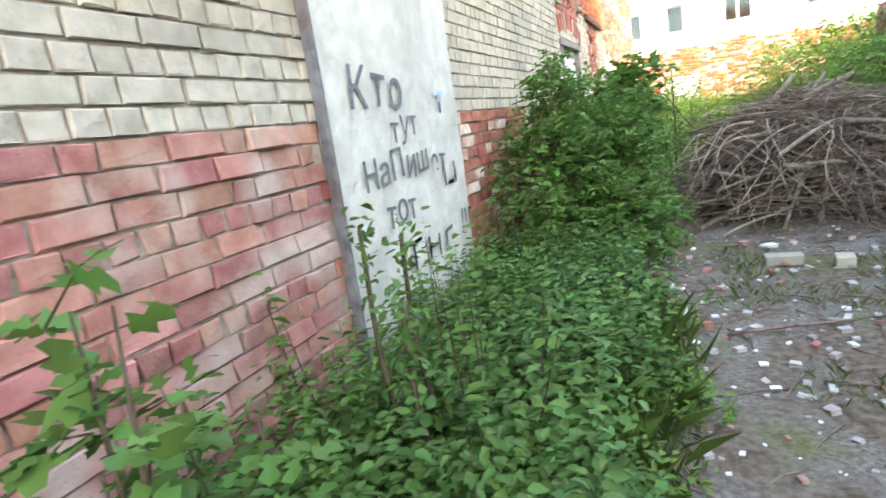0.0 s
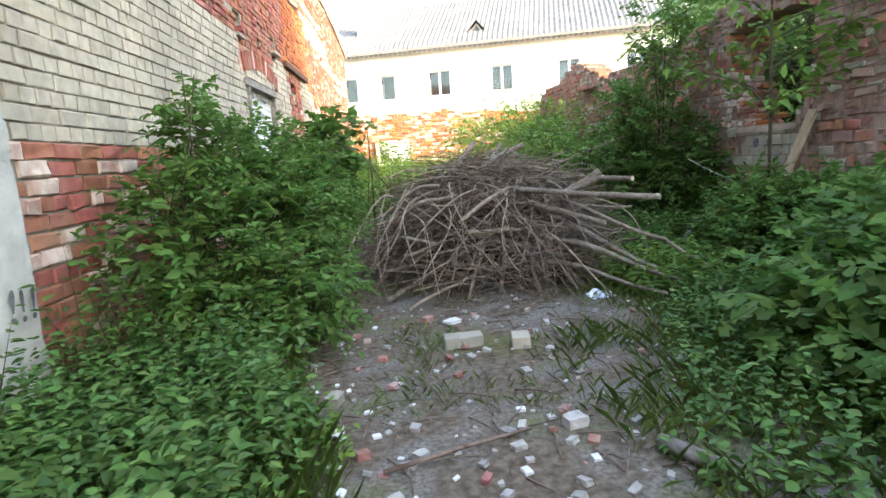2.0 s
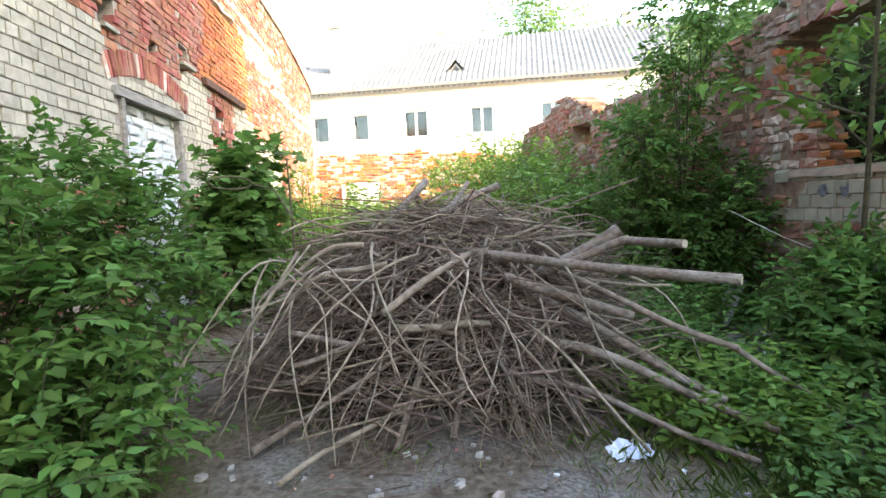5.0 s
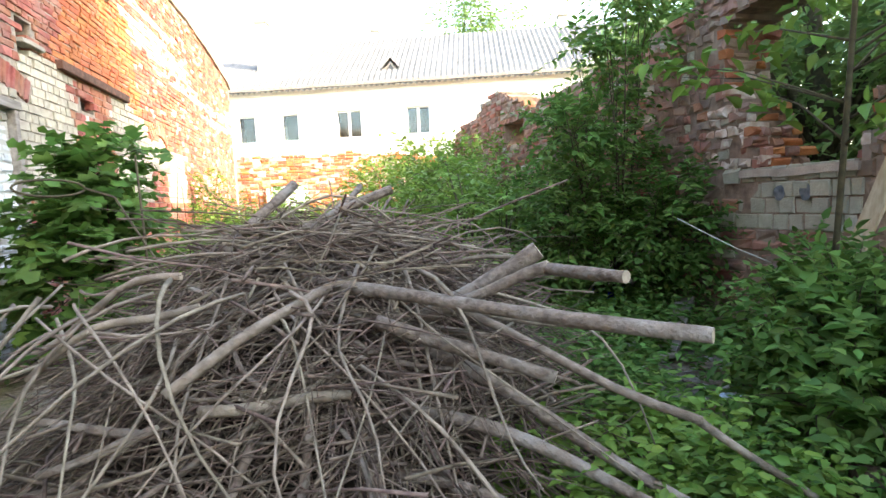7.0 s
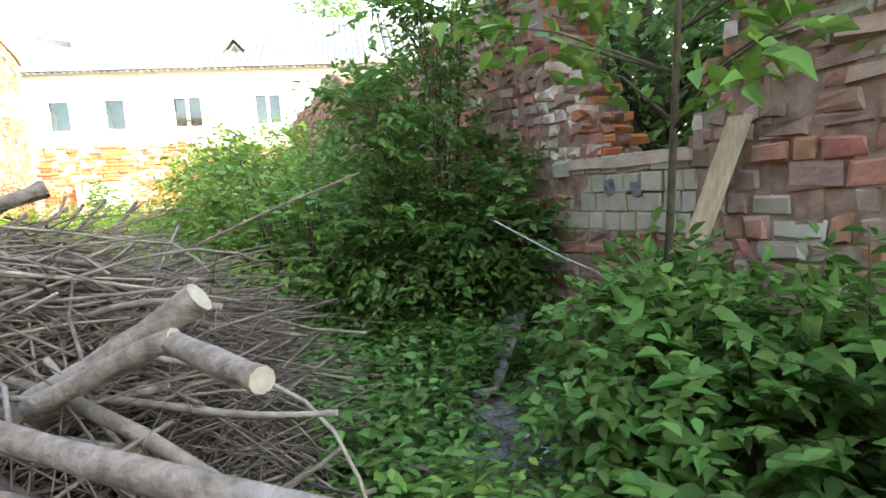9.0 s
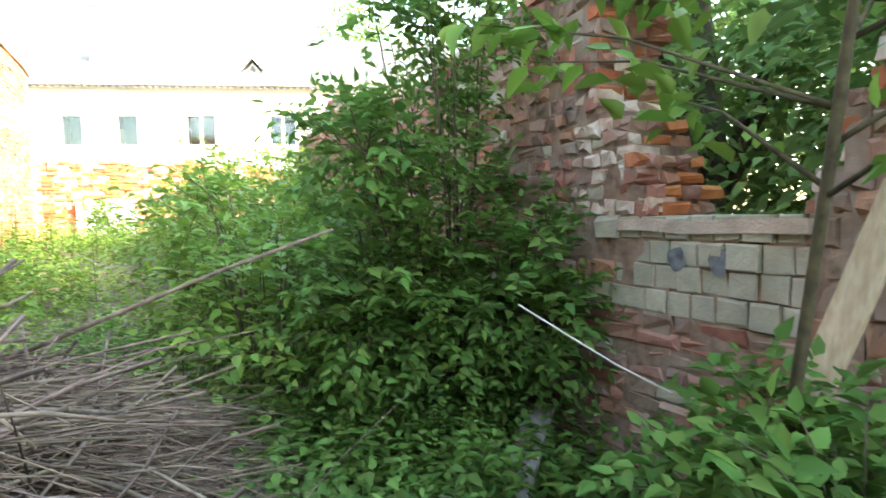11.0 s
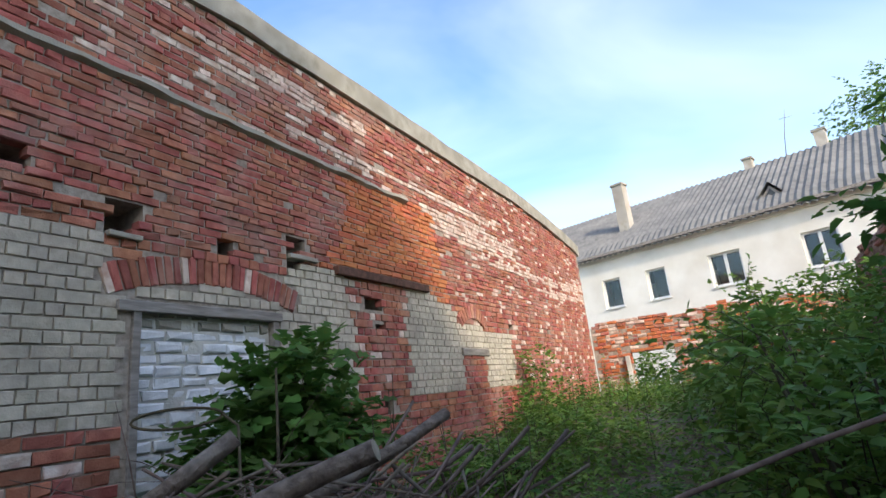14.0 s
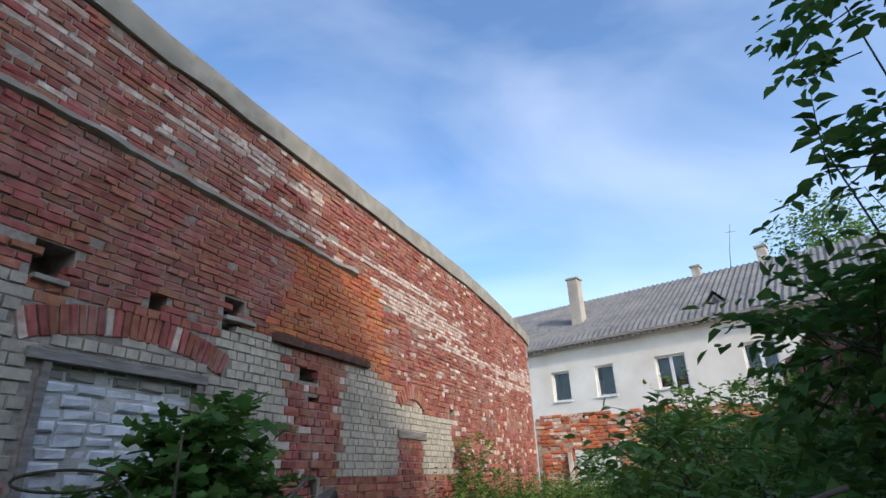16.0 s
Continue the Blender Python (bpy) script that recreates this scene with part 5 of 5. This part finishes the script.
grass("verge_grass", "long green grass along the edge of the bare soil", (0.9, 1.5, 3.2, 5.7), 6500, 0.16, inside=lambda x, y: x > 1.05 + 0.5 * max(0.0, y - 3.7) + 0.3 * random.random() + 0.2 * patch(x, y, 1.6))
herbs("verge_weeds", "dark green weeds along the edge of the bare soil", (0.9, 1.5, 3.2, 5.7), 1100, 0.08, 0.36, 0.075, M_LEAF_DARK, per=8, inside=lambda x, y: x > 1.2 + 0.5 * max(0.0, y - 3.7) + 0.3 * random.random() + 0.2 * patch(x, y, 1.6))
grass("grass", "tufts of green grass on the trodden soil", (-0.6, 0.9, 3.2, 6.8), 34000, 0.08, inside=lambda x, y: random.random() * 0.9 < patch(x, y, 1.5, 3.0) - 0.02 or random.random() < 0.6 * min(1.0, max(0.0, x - 1.5 - 0.3 * patch(x, y, 1.2))) or x < rim_left(y) + 0.15)

herbs("nettle_patch", "young nettles growing through the edge of the branch heap", (1.9, 5.85, 3.1, 7.1), 260, 0.12, 0.38, 0.1, M_LEAF_LIGHT, per=9, inside=lambda x, y: x > 1.9 + 0.5 * (6.6 - y))
herbs("debris_weeds", "scattered low weeds on the debris by the ruined wall", (2.6, 6.0, 4.6, 8.6), 260, 0.06, 0.25, 0.08, M_LEAF, per=7)
grass("path_grass", "bright grass growing along the trodden soil", (1.1, 3.0, 2.7, 6.3), 9000, 0.15, inside=lambda x, y: patch(x, y, 1.3, 8.0) + 0.5 * (x - 1.6) > random.random() * 0.8)


def sapling():
    foot = Vector((4.3, 7.42, 0))
    root = thing("rowan_sapling", "slender young tree with thin trunk and light green leaves", "tree", at=foot)
    back = Matrix.Translation(-foot)
    lb = Limbs()
    pts = [foot + Vector((0.02 * math.sin(i * 0.8) - 0.08 * i, 0.03 * math.sin(i * 0.5 + 1) - 0.11 * i, i * 0.5)) for i in range(9)]
    lb.add(pts, [0.022 - 0.002 * i for i in range(9)], 8)
    ends = []
    rs = random.Random(5)
    for i in range(36):
        t = rs.uniform(2.9, 8)
        p = pts[int(t)].lerp(pts[min(8, int(t) + 1)], t % 1)
        a = rs.uniform(0, 6.28)
        ln = rs.uniform(0.6, 1.35)
        e = p + Vector((math.cos(a) * ln, math.sin(a) * ln, rs.uniform(0.1, 0.45)))
        one = Limbs()
        one.add([p, p.lerp(e, 0.5) + Vector((0, 0, 0.06)), e], [0.009, 0.006, 0.003], 4)
        piece("limb", one.mesh("limb", M_STEM), root, matrix=back)
        ends.append((p, e))
    piece("trunk", lb.mesh("trunk", M_STEM), root, "thin brown trunk", matrix=back)
    P, D, N, S = [], [], [], []
    for p, e in ends:
        n = 25
        t = rng.uniform(0.25, 1.05, n)[:, None]
        q = np.array(p)[None] * (1 - t) + np.array(e)[None] * t + rng.normal(0, 0.07, (n, 3))
        P.append(q), D.append(np.array(e - p)[None] * 0.6 + rng.normal(0, 0.5, (n, 3)) + np.array((0, 0, -.15))), N.append(np.array((0, 0, 1.0)) + rng.normal(0, 0.35, (n, 3))), S.append(rng.uniform(0.08, 0.16, n))
    piece("crown", leaves_mesh("crown", np.concatenate(P), np.concatenate(D), np.concatenate(N), np.concatenate(S), LEAF, M_LEAF_LIGHT), root, matrix=back)


sapling()


def tree(name, label, foot, height, blobs, count, size, m=M_LEAF_FAR, length=0.7, per=7, trunk=0.16):
    root = thing(name, label, "tree", at=foot)
    back = Matrix.Translation(-Vector(foot))
    lb = Limbs()
    f = Vector(foot)
    lb.add([f, f + Vector((0.1, 0, height * 0.4)), f + Vector((0, 0.15, height * 0.85))], [trunk, trunk * 0.7, trunk * 0.25], 8)
    for b in blobs:
        lb.add([f + Vector((0, 0, height * 0.3)), Vector(b[:3]).lerp(f + Vector((0, 0, b[2])), 0.4), Vector(b[:3])], [trunk * 0.4, trunk * 0.25, trunk * 0.08], 6)
    piece("trunk", lb.mesh("trunk", M_STEM), root, matrix=back)
    P, D, N, S, _ = sprigs(blobs, count, length, per, size, 0.05, 0.8, 0.5)
    piece("crown", leaves_mesh("crown", P, D, N, S, LEAF, m), root, matrix=back)


def crown_at(x, y, h, r, seed):
    rs = random.Random(seed)
    return [(x + rs.uniform(-.7, .7) * r, y + rs.uniform(-.7, .7) * r, h * rs.uniform(0.3, 0.95), r * rs.uniform(0.4, 0.65), r * rs.uniform(0.4, 0.65), h * rs.uniform(0.1, 0.18)) for _ in range(9)]


# those at (8.3, 6.2) and (6.9, 7.4) are added to shade the big shrub
for i, (x, y, h, r) in enumerate(((7.8, 11.6, 5.0, 1.7), (10.2, 9.8, 6.0, 2.0), (12.5, 12.5, 7.5, 2.6), (10.4, 6.8, 5.5, 2.0), (13.5, 7.5, 7.5, 2.6), (8.6, 14.8, 5.0, 1.8), (8.3, 6.2, 7.5, 2.0), (6.9, 7.4, 6.5, 1.8), (6.4, 9.6, 4.6, 1.5))):
    tree("willow_tree", "light green tree in the overgrown lot behind the ruined wall", (x, y, 0), h, crown_at(x, y, h, r, i), 950, 0.17)
for i, (u, d, h, r) in enumerate(((5.2, 24, 17, 3.6), (8.4, 26, 19, 4.4), (11, 25, 16, 3.2))):
    p = at_house(u, -d, 0)
    tree("birch_tree", "tall birch rising behind the white house", (p.x, p.y, 0), h, crown_at(p.x, p.y, h, r, 40 + i), 900, 0.4, length=1.4)
bush("overgrowth", "tangled green undergrowth behind the ruined wall", "undergrowth",
     [(6.2, 9.0, 0.9, 0.8, 0.8, 0.9), (7.2, 10.2, 1.2, 1.2, 1.0, 1.2), (6.2, 11.0, 1.3, 1.0, 1.0, 1.2), (8.2, 8.6, 1.2, 1.2, 1.0, 1.2), (7.0, 8.4, 0.6, 0.8, 0.8, 0.6), (5.4, 12.0, 1.1, 0.9, 0.9, 1.1)], 1300, 0.4, 7, 0.15, M_LEAF_FAR, roots=[(7, 10, 0)])


def vine_stems():
    """Two old stems wound with small leaves."""
    foot = Vector((-1.2, 2.1, 0))
    root = thing("vine_stem", "dark old stems wound with small green leaves by the wall", "vine", at=foot)
    back = Matrix.Translation(-foot)
    lb = Limbs()
    P = []
    for dx, dy, h in ((0, 0, 1.05), (0.12, 0.1, 1.0), (0.2, -0.12, 0.8)):
        pts = [foot + Vector((dx + 0.03 * math.sin(i), dy + 0.03 * math.cos(i * 1.3), h * i / 6)) for i in range(7)]
        lb.add(pts, [0.016 - 0.0012 * i for i in range(7)], 6)
        for _ in range(90):
            t = random.uniform(0.25, 1.05)
            P.append(np.array(foot) + np.array((dx, dy, h * t)) + rng.normal(0, 0.03, 3))
    piece("stem", lb.mesh("stem", M_STEM), root, matrix=back)
    P = np.array(P)
    n = len(P)
    piece("foliage", leaves_mesh("foliage", P, rng.normal(size=(n, 3)) + np.array((0, 0, 0.2)), np.array((0, 0, 1.0)) + rng.normal(0, 0.5, (n, 3)), rng.uniform(0.03, 0.07, n), LEAF, M_LEAF_DARK), root, matrix=back)


vine_stems()
bush("maple_shoot", "young maple shoot with broad leaves close to the brick wall", "shrub", [(-1.2, 1.0, 0.85, 0.2, 0.16, 0.35), (-1.25, 1.1, 0.5, 0.3, 0.25, 0.4)], 60, 0.22, 6, 0.1, M_LEAF_DARK, LOBED, roots=[(-1.2, 1.0, 0)])
bush("yard_shrub", "green shrub behind the gap of the broken wall", "shrub", [(-0.2, 25.6, 1.5, 1.0, 0.7, 0.9), (1.2, 25.8, 1.6, 1.0, 0.7, 1.0), (-1.0, 26.0, 1.2, 0.9, 0.7, 0.9)], 260, 0.4, 6, 0.2, M_LEAF_LIGHT, roots=[(0, 25.7, 0.8)])

# ---------------------------------------------------------------- litter and rubble
def rock(name, label, category, p, size, m, group="", flat=0.5, seed=0, turn=0.0, cut=True):
    bm = bmesh.new()
    bmesh.ops.create_cube(bm, size=1.0)
    bmesh.ops.subdivide_edges(bm, edges=list(bm.edges), cuts=1, use_grid_fill=True)
    for v in bm.verts:
        k = 1 if cut else 0.75 / max(0.6, v.co.length)
        v.co = v.co * k + Vector(noise.noise_vector(v.co * 1.7 + Vector((seed, seed * 2.1, 0)))) * 0.16
        v.co = Vector((v.co.x * size, v.co.y * size * 0.75, v.co.z * size * flat))
    me = bpy.data.meshes.new(name)
    bm.normal_update(), bm.to_mesh(me), bm.free()
    me.materials.append(m)
    ob = tagged(new(name, me), label, category, group)
    low = min(v.co.z for v in me.vertices)
    ob.matrix_world = Matrix.Translation((p[0], p[1], ground_z(p[0], p[1]) - low - size * 0.05)) @ Matrix.Rotation(turn, 4, "Z")
    return ob


def rubble():
    rs = random.Random(11)
    kinds = [("stone", "grey broken stone lying on the soil", "stone", M_STONE, 0.06, 0.5), ("brick_fragment", "broken red brick piece lying on the soil", "brick", M_RED_ONE, 0.06, 0.6), ("ceramic_shard", "white broken shard lying on the soil", "shard", M_SHARD, 0.045, 0.35)]
    base = []
    for nm, lb, cat, m, s, fl in kinds:
        for j in range(4):
            o = rock(nm, lb, cat, (rs.uniform(0, 1.5), rs.uniform(2.4, 5), 0), s, m, nm.replace("_", " ") + "s on the bare soil", fl, j * 3.7 + len(nm), rs.uniform(0, 6))
            base.append((nm, o))
    for i in range(470):
        k = rs.random()
        x = 0.2 + rs.gauss(0, 0.75) if k < 0.6 else rs.uniform(-0.4, 2.2)
        y = rs.uniform(2.3, 6.3)
        if i > 410:
            x, y = rs.uniform(2.7, 4.1), rs.uniform(6.4, 8.4)
        elif x < rim_left(y) - 0.2 or x > 2.6 or math.hypot(x - 1.2, y - 7.7) < 1.1:
            continue
        want = "ceramic_shard" if rs.random() < (0.32 if x < 0.5 and y < 4.7 else 0.08) else ("brick_fragment" if rs.random() < 0.2 else "stone")
        o = rs.choice([b for n, b in base if n == want])
        sc = rs.choice((0.25, 0.35, 0.45, 0.6, 0.85))
        copy = copy_thing(o, Matrix.Translation((x, y, ground_z(x, y) + 0.012 * sc)) @ Euler((rs.uniform(-.3, .3), rs.uniform(-.3, .3), rs.uniform(0, 6.28))).to_matrix().to_4x4())
        copy.scale = (sc, sc * rs.uniform(0.7, 1.3), sc)
    grit = Limbs()
    for i in range(420):
        x, y = rs.uniform(-0.3, 2.3), rs.uniform(1.8, 6.2)
        if i > 220:
            x, y = rs.uniform(2.4, 4.3), rs.uniform(6.0, 8.6)
        a, ln = rs.uniform(0, 6.28), rs.uniform(0.08, 0.35)
        z = ground_z(x, y) + 0.008
        d = Vector((math.cos(a), math.sin(a), 0)) * ln
        p = Vector((x, y, z))
        grit.add([p, p + d * 0.5 + Vector((0, 0, 0.012)), p + d], [0.004, 0.004, 0.002], 4)
    tagged(new("fallen_twigs", grit.mesh("fallen_twigs", M_TWIG)), "small dry twigs scattered over the soil", "twigs", kind="stuff")


rubble()


def block(name, label, p, dims, turn, m):
    bm = box_bm(-dims[0] / 2, -dims[1] / 2, 0, dims[0] / 2, dims[1] / 2, dims[2], 0.006, 0.006, 2)
    me = bpy.data.meshes.new(name)
    bm.to_mesh(me), bm.free()
    me.materials.append(m)
    ob = tagged(new(name, me), label, "brick")
    ob.matrix_world = Matrix.Translation((p[0], p[1], ground_z(p[0], p[1]) - 0.008)) @ Matrix.Rotation(turn, 4, "Z")


block("loose_brick", "whole grey silicate brick lying on the soil", (0.6, 5.1), (0.26, 0.12, 0.09), 0.05, M_CONCRETE)
block("loose_brick", "pale grey brick standing end-on on the soil", (0.97, 4.99), (0.12, 0.15, 0.09), -0.1, M_WHITE)
rock("stone", "larger grey stone on the trodden soil", "stone", (0.99, 3.87, 0), 0.1, M_STONE, "", 0.5, 4.0, 0.3)
rock("stone", "pale broken concrete lump on the soil", "stone", (-0.17, 4.33, 0), 0.1, M_CONCRETE, "", 0.6, 9.0, 1.3)
rock("stone", "pale flat stone on the soil", "stone", (0.57, 5.64, 0), 0.11, M_SHARD, "", 0.3, 2.0, 0.6)
rock("brick_fragment", "broken red brick by the heap", "brick", (0.38, 5.72, 0), 0.08, M_RED_ONE, "", 0.6, 5.0, 0.9)
rock("brick_fragment", "broken red brick under the shrub by the heap", "brick", (-0.74, 6.68, 0), 0.1, M_RED_ONE, "", 0.6, 3.0, 0.4)
rock("brick_fragment", "half red brick at the edge of the weeds", "brick", (-0.6, 4.86, 0), 0.13, M_RED_ONE, "", 0.7, 8.0, 0.2)
rock("stone", "pale stone by the timber at the ruined wall", "stone", (3.5, 6.62, 0), 0.16, M_CONCRETE, "", 0.5, 7.0, 0.2)


def pole(name, label, category, pts, r0, r1, m):
    v, f = tube(pts, [r0 + (r1 - r0) * i / (len(pts) - 1) for i in range(len(pts))], 7)
    return tagged(new(name, mesh_of(name, v, f, [m], smooth=True)), label, category)


pole("fallen_stick", "dry grey stick lying on the soil", "stick", [(0.12, 3.6, 0.03), (0.45, 3.72, 0.04), (0.78, 3.85, 0.03)], 0.012, 0.007, M_TWIG)
pole("fallen_stick", "pale dry stick lying before the heap", "stick", [(0.05, 6.38, 0.03), (0.3, 6.62, 0.1), (0.62, 6.86, 0.22)], 0.022, 0.014, M_BARK)
pole("long_pole", "long thin dry pole leaning over the herbs", "pole", [(1.75, 8.95, 0.86), (2.2, 8.75, 1.05), (2.6, 8.58, 1.22), (3.03, 8.4, 1.38)], 0.011, 0.007, M_TWIG)
pole("rope", "pale rope slung before the ruined wall", "rope", [(3.72, 8.1, 1.06), (3.86, 7.98, 0.95), (4.0, 7.84, 0.84), (4.14, 7.7, 0.75)], 0.004, 0.004, M_ROPE)
pole("timber", "short grey weathered log end lying in the grass", "timber", [(1.28, 3.62, 0.04), (1.34, 3.52, 0.045), (1.42, 3.4, 0.04)], 0.035, 0.032, M_OLDWOOD)
pole("timber", "dark rotten timber lying at the path's edge", "timber", [(3.3, 6.35, 0.06), (3.9, 6.0, 0.06), (4.6, 5.7, 0.06)], 0.06, 0.055, M_BARK)
pole("timber", "dark rotten log on the debris by the path", "timber", [(3.45, 6.75, 0.09), (3.9, 6.45, 0.1), (4.4, 6.2, 0.08)], 0.06, 0.05, M_BARK)
pole("thin_trunk", "thin bare dark shoot standing by the heap", "shoot", [(-0.2, 9.3, 0.2), (-0.18, 9.3, 1.0), (-0.2, 9.32, 1.75)], 0.015, 0.008, M_STEM)


def plank(name, label, a, b, width, thick, side, m):
    a, b, side = Vector(a), Vector(b), Vector(side).normalized()
    d = (b - a).normalized()
    nrm = d.cross(side).normalized()
    bm = box_bm(0, -width / 2, -thick / 2, (b - a).length, width / 2, thick / 2, 0.003, 0.004, 3)
    for v in bm.verts:
        v.co = a + d * v.co.x + side * v.co.y + nrm * v.co.z
    bmesh.ops.recalc_face_normals(bm, faces=list(bm.faces))
    me = bpy.data.meshes.new(name)
    bm.to_mesh(me), bm.free()
    me.materials.append(m)
    return tagged(new(name, me), label, "board")


def on_ruin(s, out, z):
    p = RO + RD * s + RNV * out
    return (p.x, p.y, z)


plank("leaning_board", "pale wooden board leaning against the ruined wall", on_ruin(1.05, 0.42, 0.0), on_ruin(1.42, 0.06, 1.52), 0.12, 0.028, RD, M_BOARD)
plank("old_plank", "old brown plank lying on the debris", (3.6, 8.1, 0.05), (4.3, 8.85, 0.3), 0.16, 0.03, (0.7, -0.6, 0.2), M_OLDWOOD)
plank("old_plank", "weathered narrow plank lying on the debris", (3.35, 8.3, 0.05), (3.95, 8.8, 0.16), 0.1, 0.03, (0.7, -0.6, 0.1), M_OLDWOOD)


def crate(p):
    root = thing("blue_crate", "crumpled blue plastic bin under the big shrub", "bin", at=p)
    bm = bmesh.new()
    bmesh.ops.create_cone(bm, cap_ends=True, cap_tris=False, segments=14, radius1=0.11, radius2=0.16, depth=0.3)
    for v in bm.verts:
        v.co += Vector((0, 0, 0.15)) + Vector(noise.noise_vector(v.co * 6)) * 0.02
    top = [f for f in bm.faces if f.normal.z > 0.9]
    bmesh.ops.inset_region(bm, faces=top, thickness=0.012)
    ext = bmesh.ops.extrude_face_region(bm, geom=top)
    for g in ext["geom"]:
        if isinstance(g, bmesh.types.BMVert):
            g.co.z -= 0.26
    bmesh.ops.delete(bm, geom=[f for f in top if f.is_valid], context="FACES")
    part("body", bm, M_BLUE, root)


crate((3.95, 9.6, 0.02))


def crumpled(name, label, p, size, m, seed):
    bm = bmesh.new()
    bmesh.ops.create_grid(bm, x_segments=9, y_segments=7, size=0.5)
    for v in bm.verts:
        n = noise.noise_vector(v.co * 4 + Vector((seed, 0, 0)))
        v.co = Vector((v.co.x * size, v.co.y * size * 0.6, 0.0)) + Vector((n.x * 0.2, n.y * 0.2, abs(n.z) * 0.5)) * size
    ret = bmesh.ops.solidify(bm, geom=list(bm.faces), thickness=0.002)
    me = bpy.data.meshes.new(name)
    bm.to_mesh(me), bm.free()
    me.materials.append(m)
    ob = tagged(new(name, me), label, "litter")
    low = min(v.co.z for v in me.vertices)
    ob.matrix_world = Matrix.Translation((p[0], p[1], ground_z(p[0], p[1]) - low))


crumpled("plastic_litter", "crumpled pale blue plastic wrapper on the ground", (1.9, 6.08), 0.2, M_LITTER, 1.0)
crumpled("plastic_litter", "pale plastic scrap on the ground", (2.4, 6.02), 0.18, M_SHARD, 4.0)
crumpled("plastic_litter", "small blue-white wrapper lying by the timber", (3.55, 7.38), 0.14, M_LITTER, 7.0)
crumpled("plastic_litter", "white paper scrap on the soil", (-0.15, 3.98), 0.13, M_SHARD, 9.0)


def hoop():
    """A bent wire on the heap, and bare shoots standing behind it."""
    pts = [(-0.66 + 0.17 * math.cos(a) * 0.8, 8.95 + 0.22 * math.cos(a), 1.5 + 0.06 * math.sin(a)) for a in [2 * math.pi * i / 20 for i in range(20)]]
    pts += [pts[0], (-0.3, 9.1, 1.42), (-0.05, 8.9, 1.05), (0.3, 8.6, 0.6)]
    pole("bent_wire", "bent dark wire loop sticking out of the heap", "wire", pts, 0.009, 0.009, M_STEM)
    rs = random.Random(8)
    for x, y, h in ((-0.1, 10.4, 1.5), (0.15, 10.9, 1.3), (0.4, 10.6, 1.2), (-0.4, 10.8, 1.6), (0.7, 11.2, 1.1), (0.05, 10.0, 1.35), (0.9, 10.3, 1.2)):
        z = ground_z(x, y)
        lx, ly = rs.uniform(-.15, .15), rs.uniform(-.15, .15)
        pole("bare_shoot", "thin bare dark shoot standing behind the heap", "shoot", [(x, y, z - 0.02), (x + lx * 0.4, y + ly * 0.4, z + h * 0.5), (x + lx, y + ly, z + h)], 0.009, 0.003, M_STEM)


hoop()
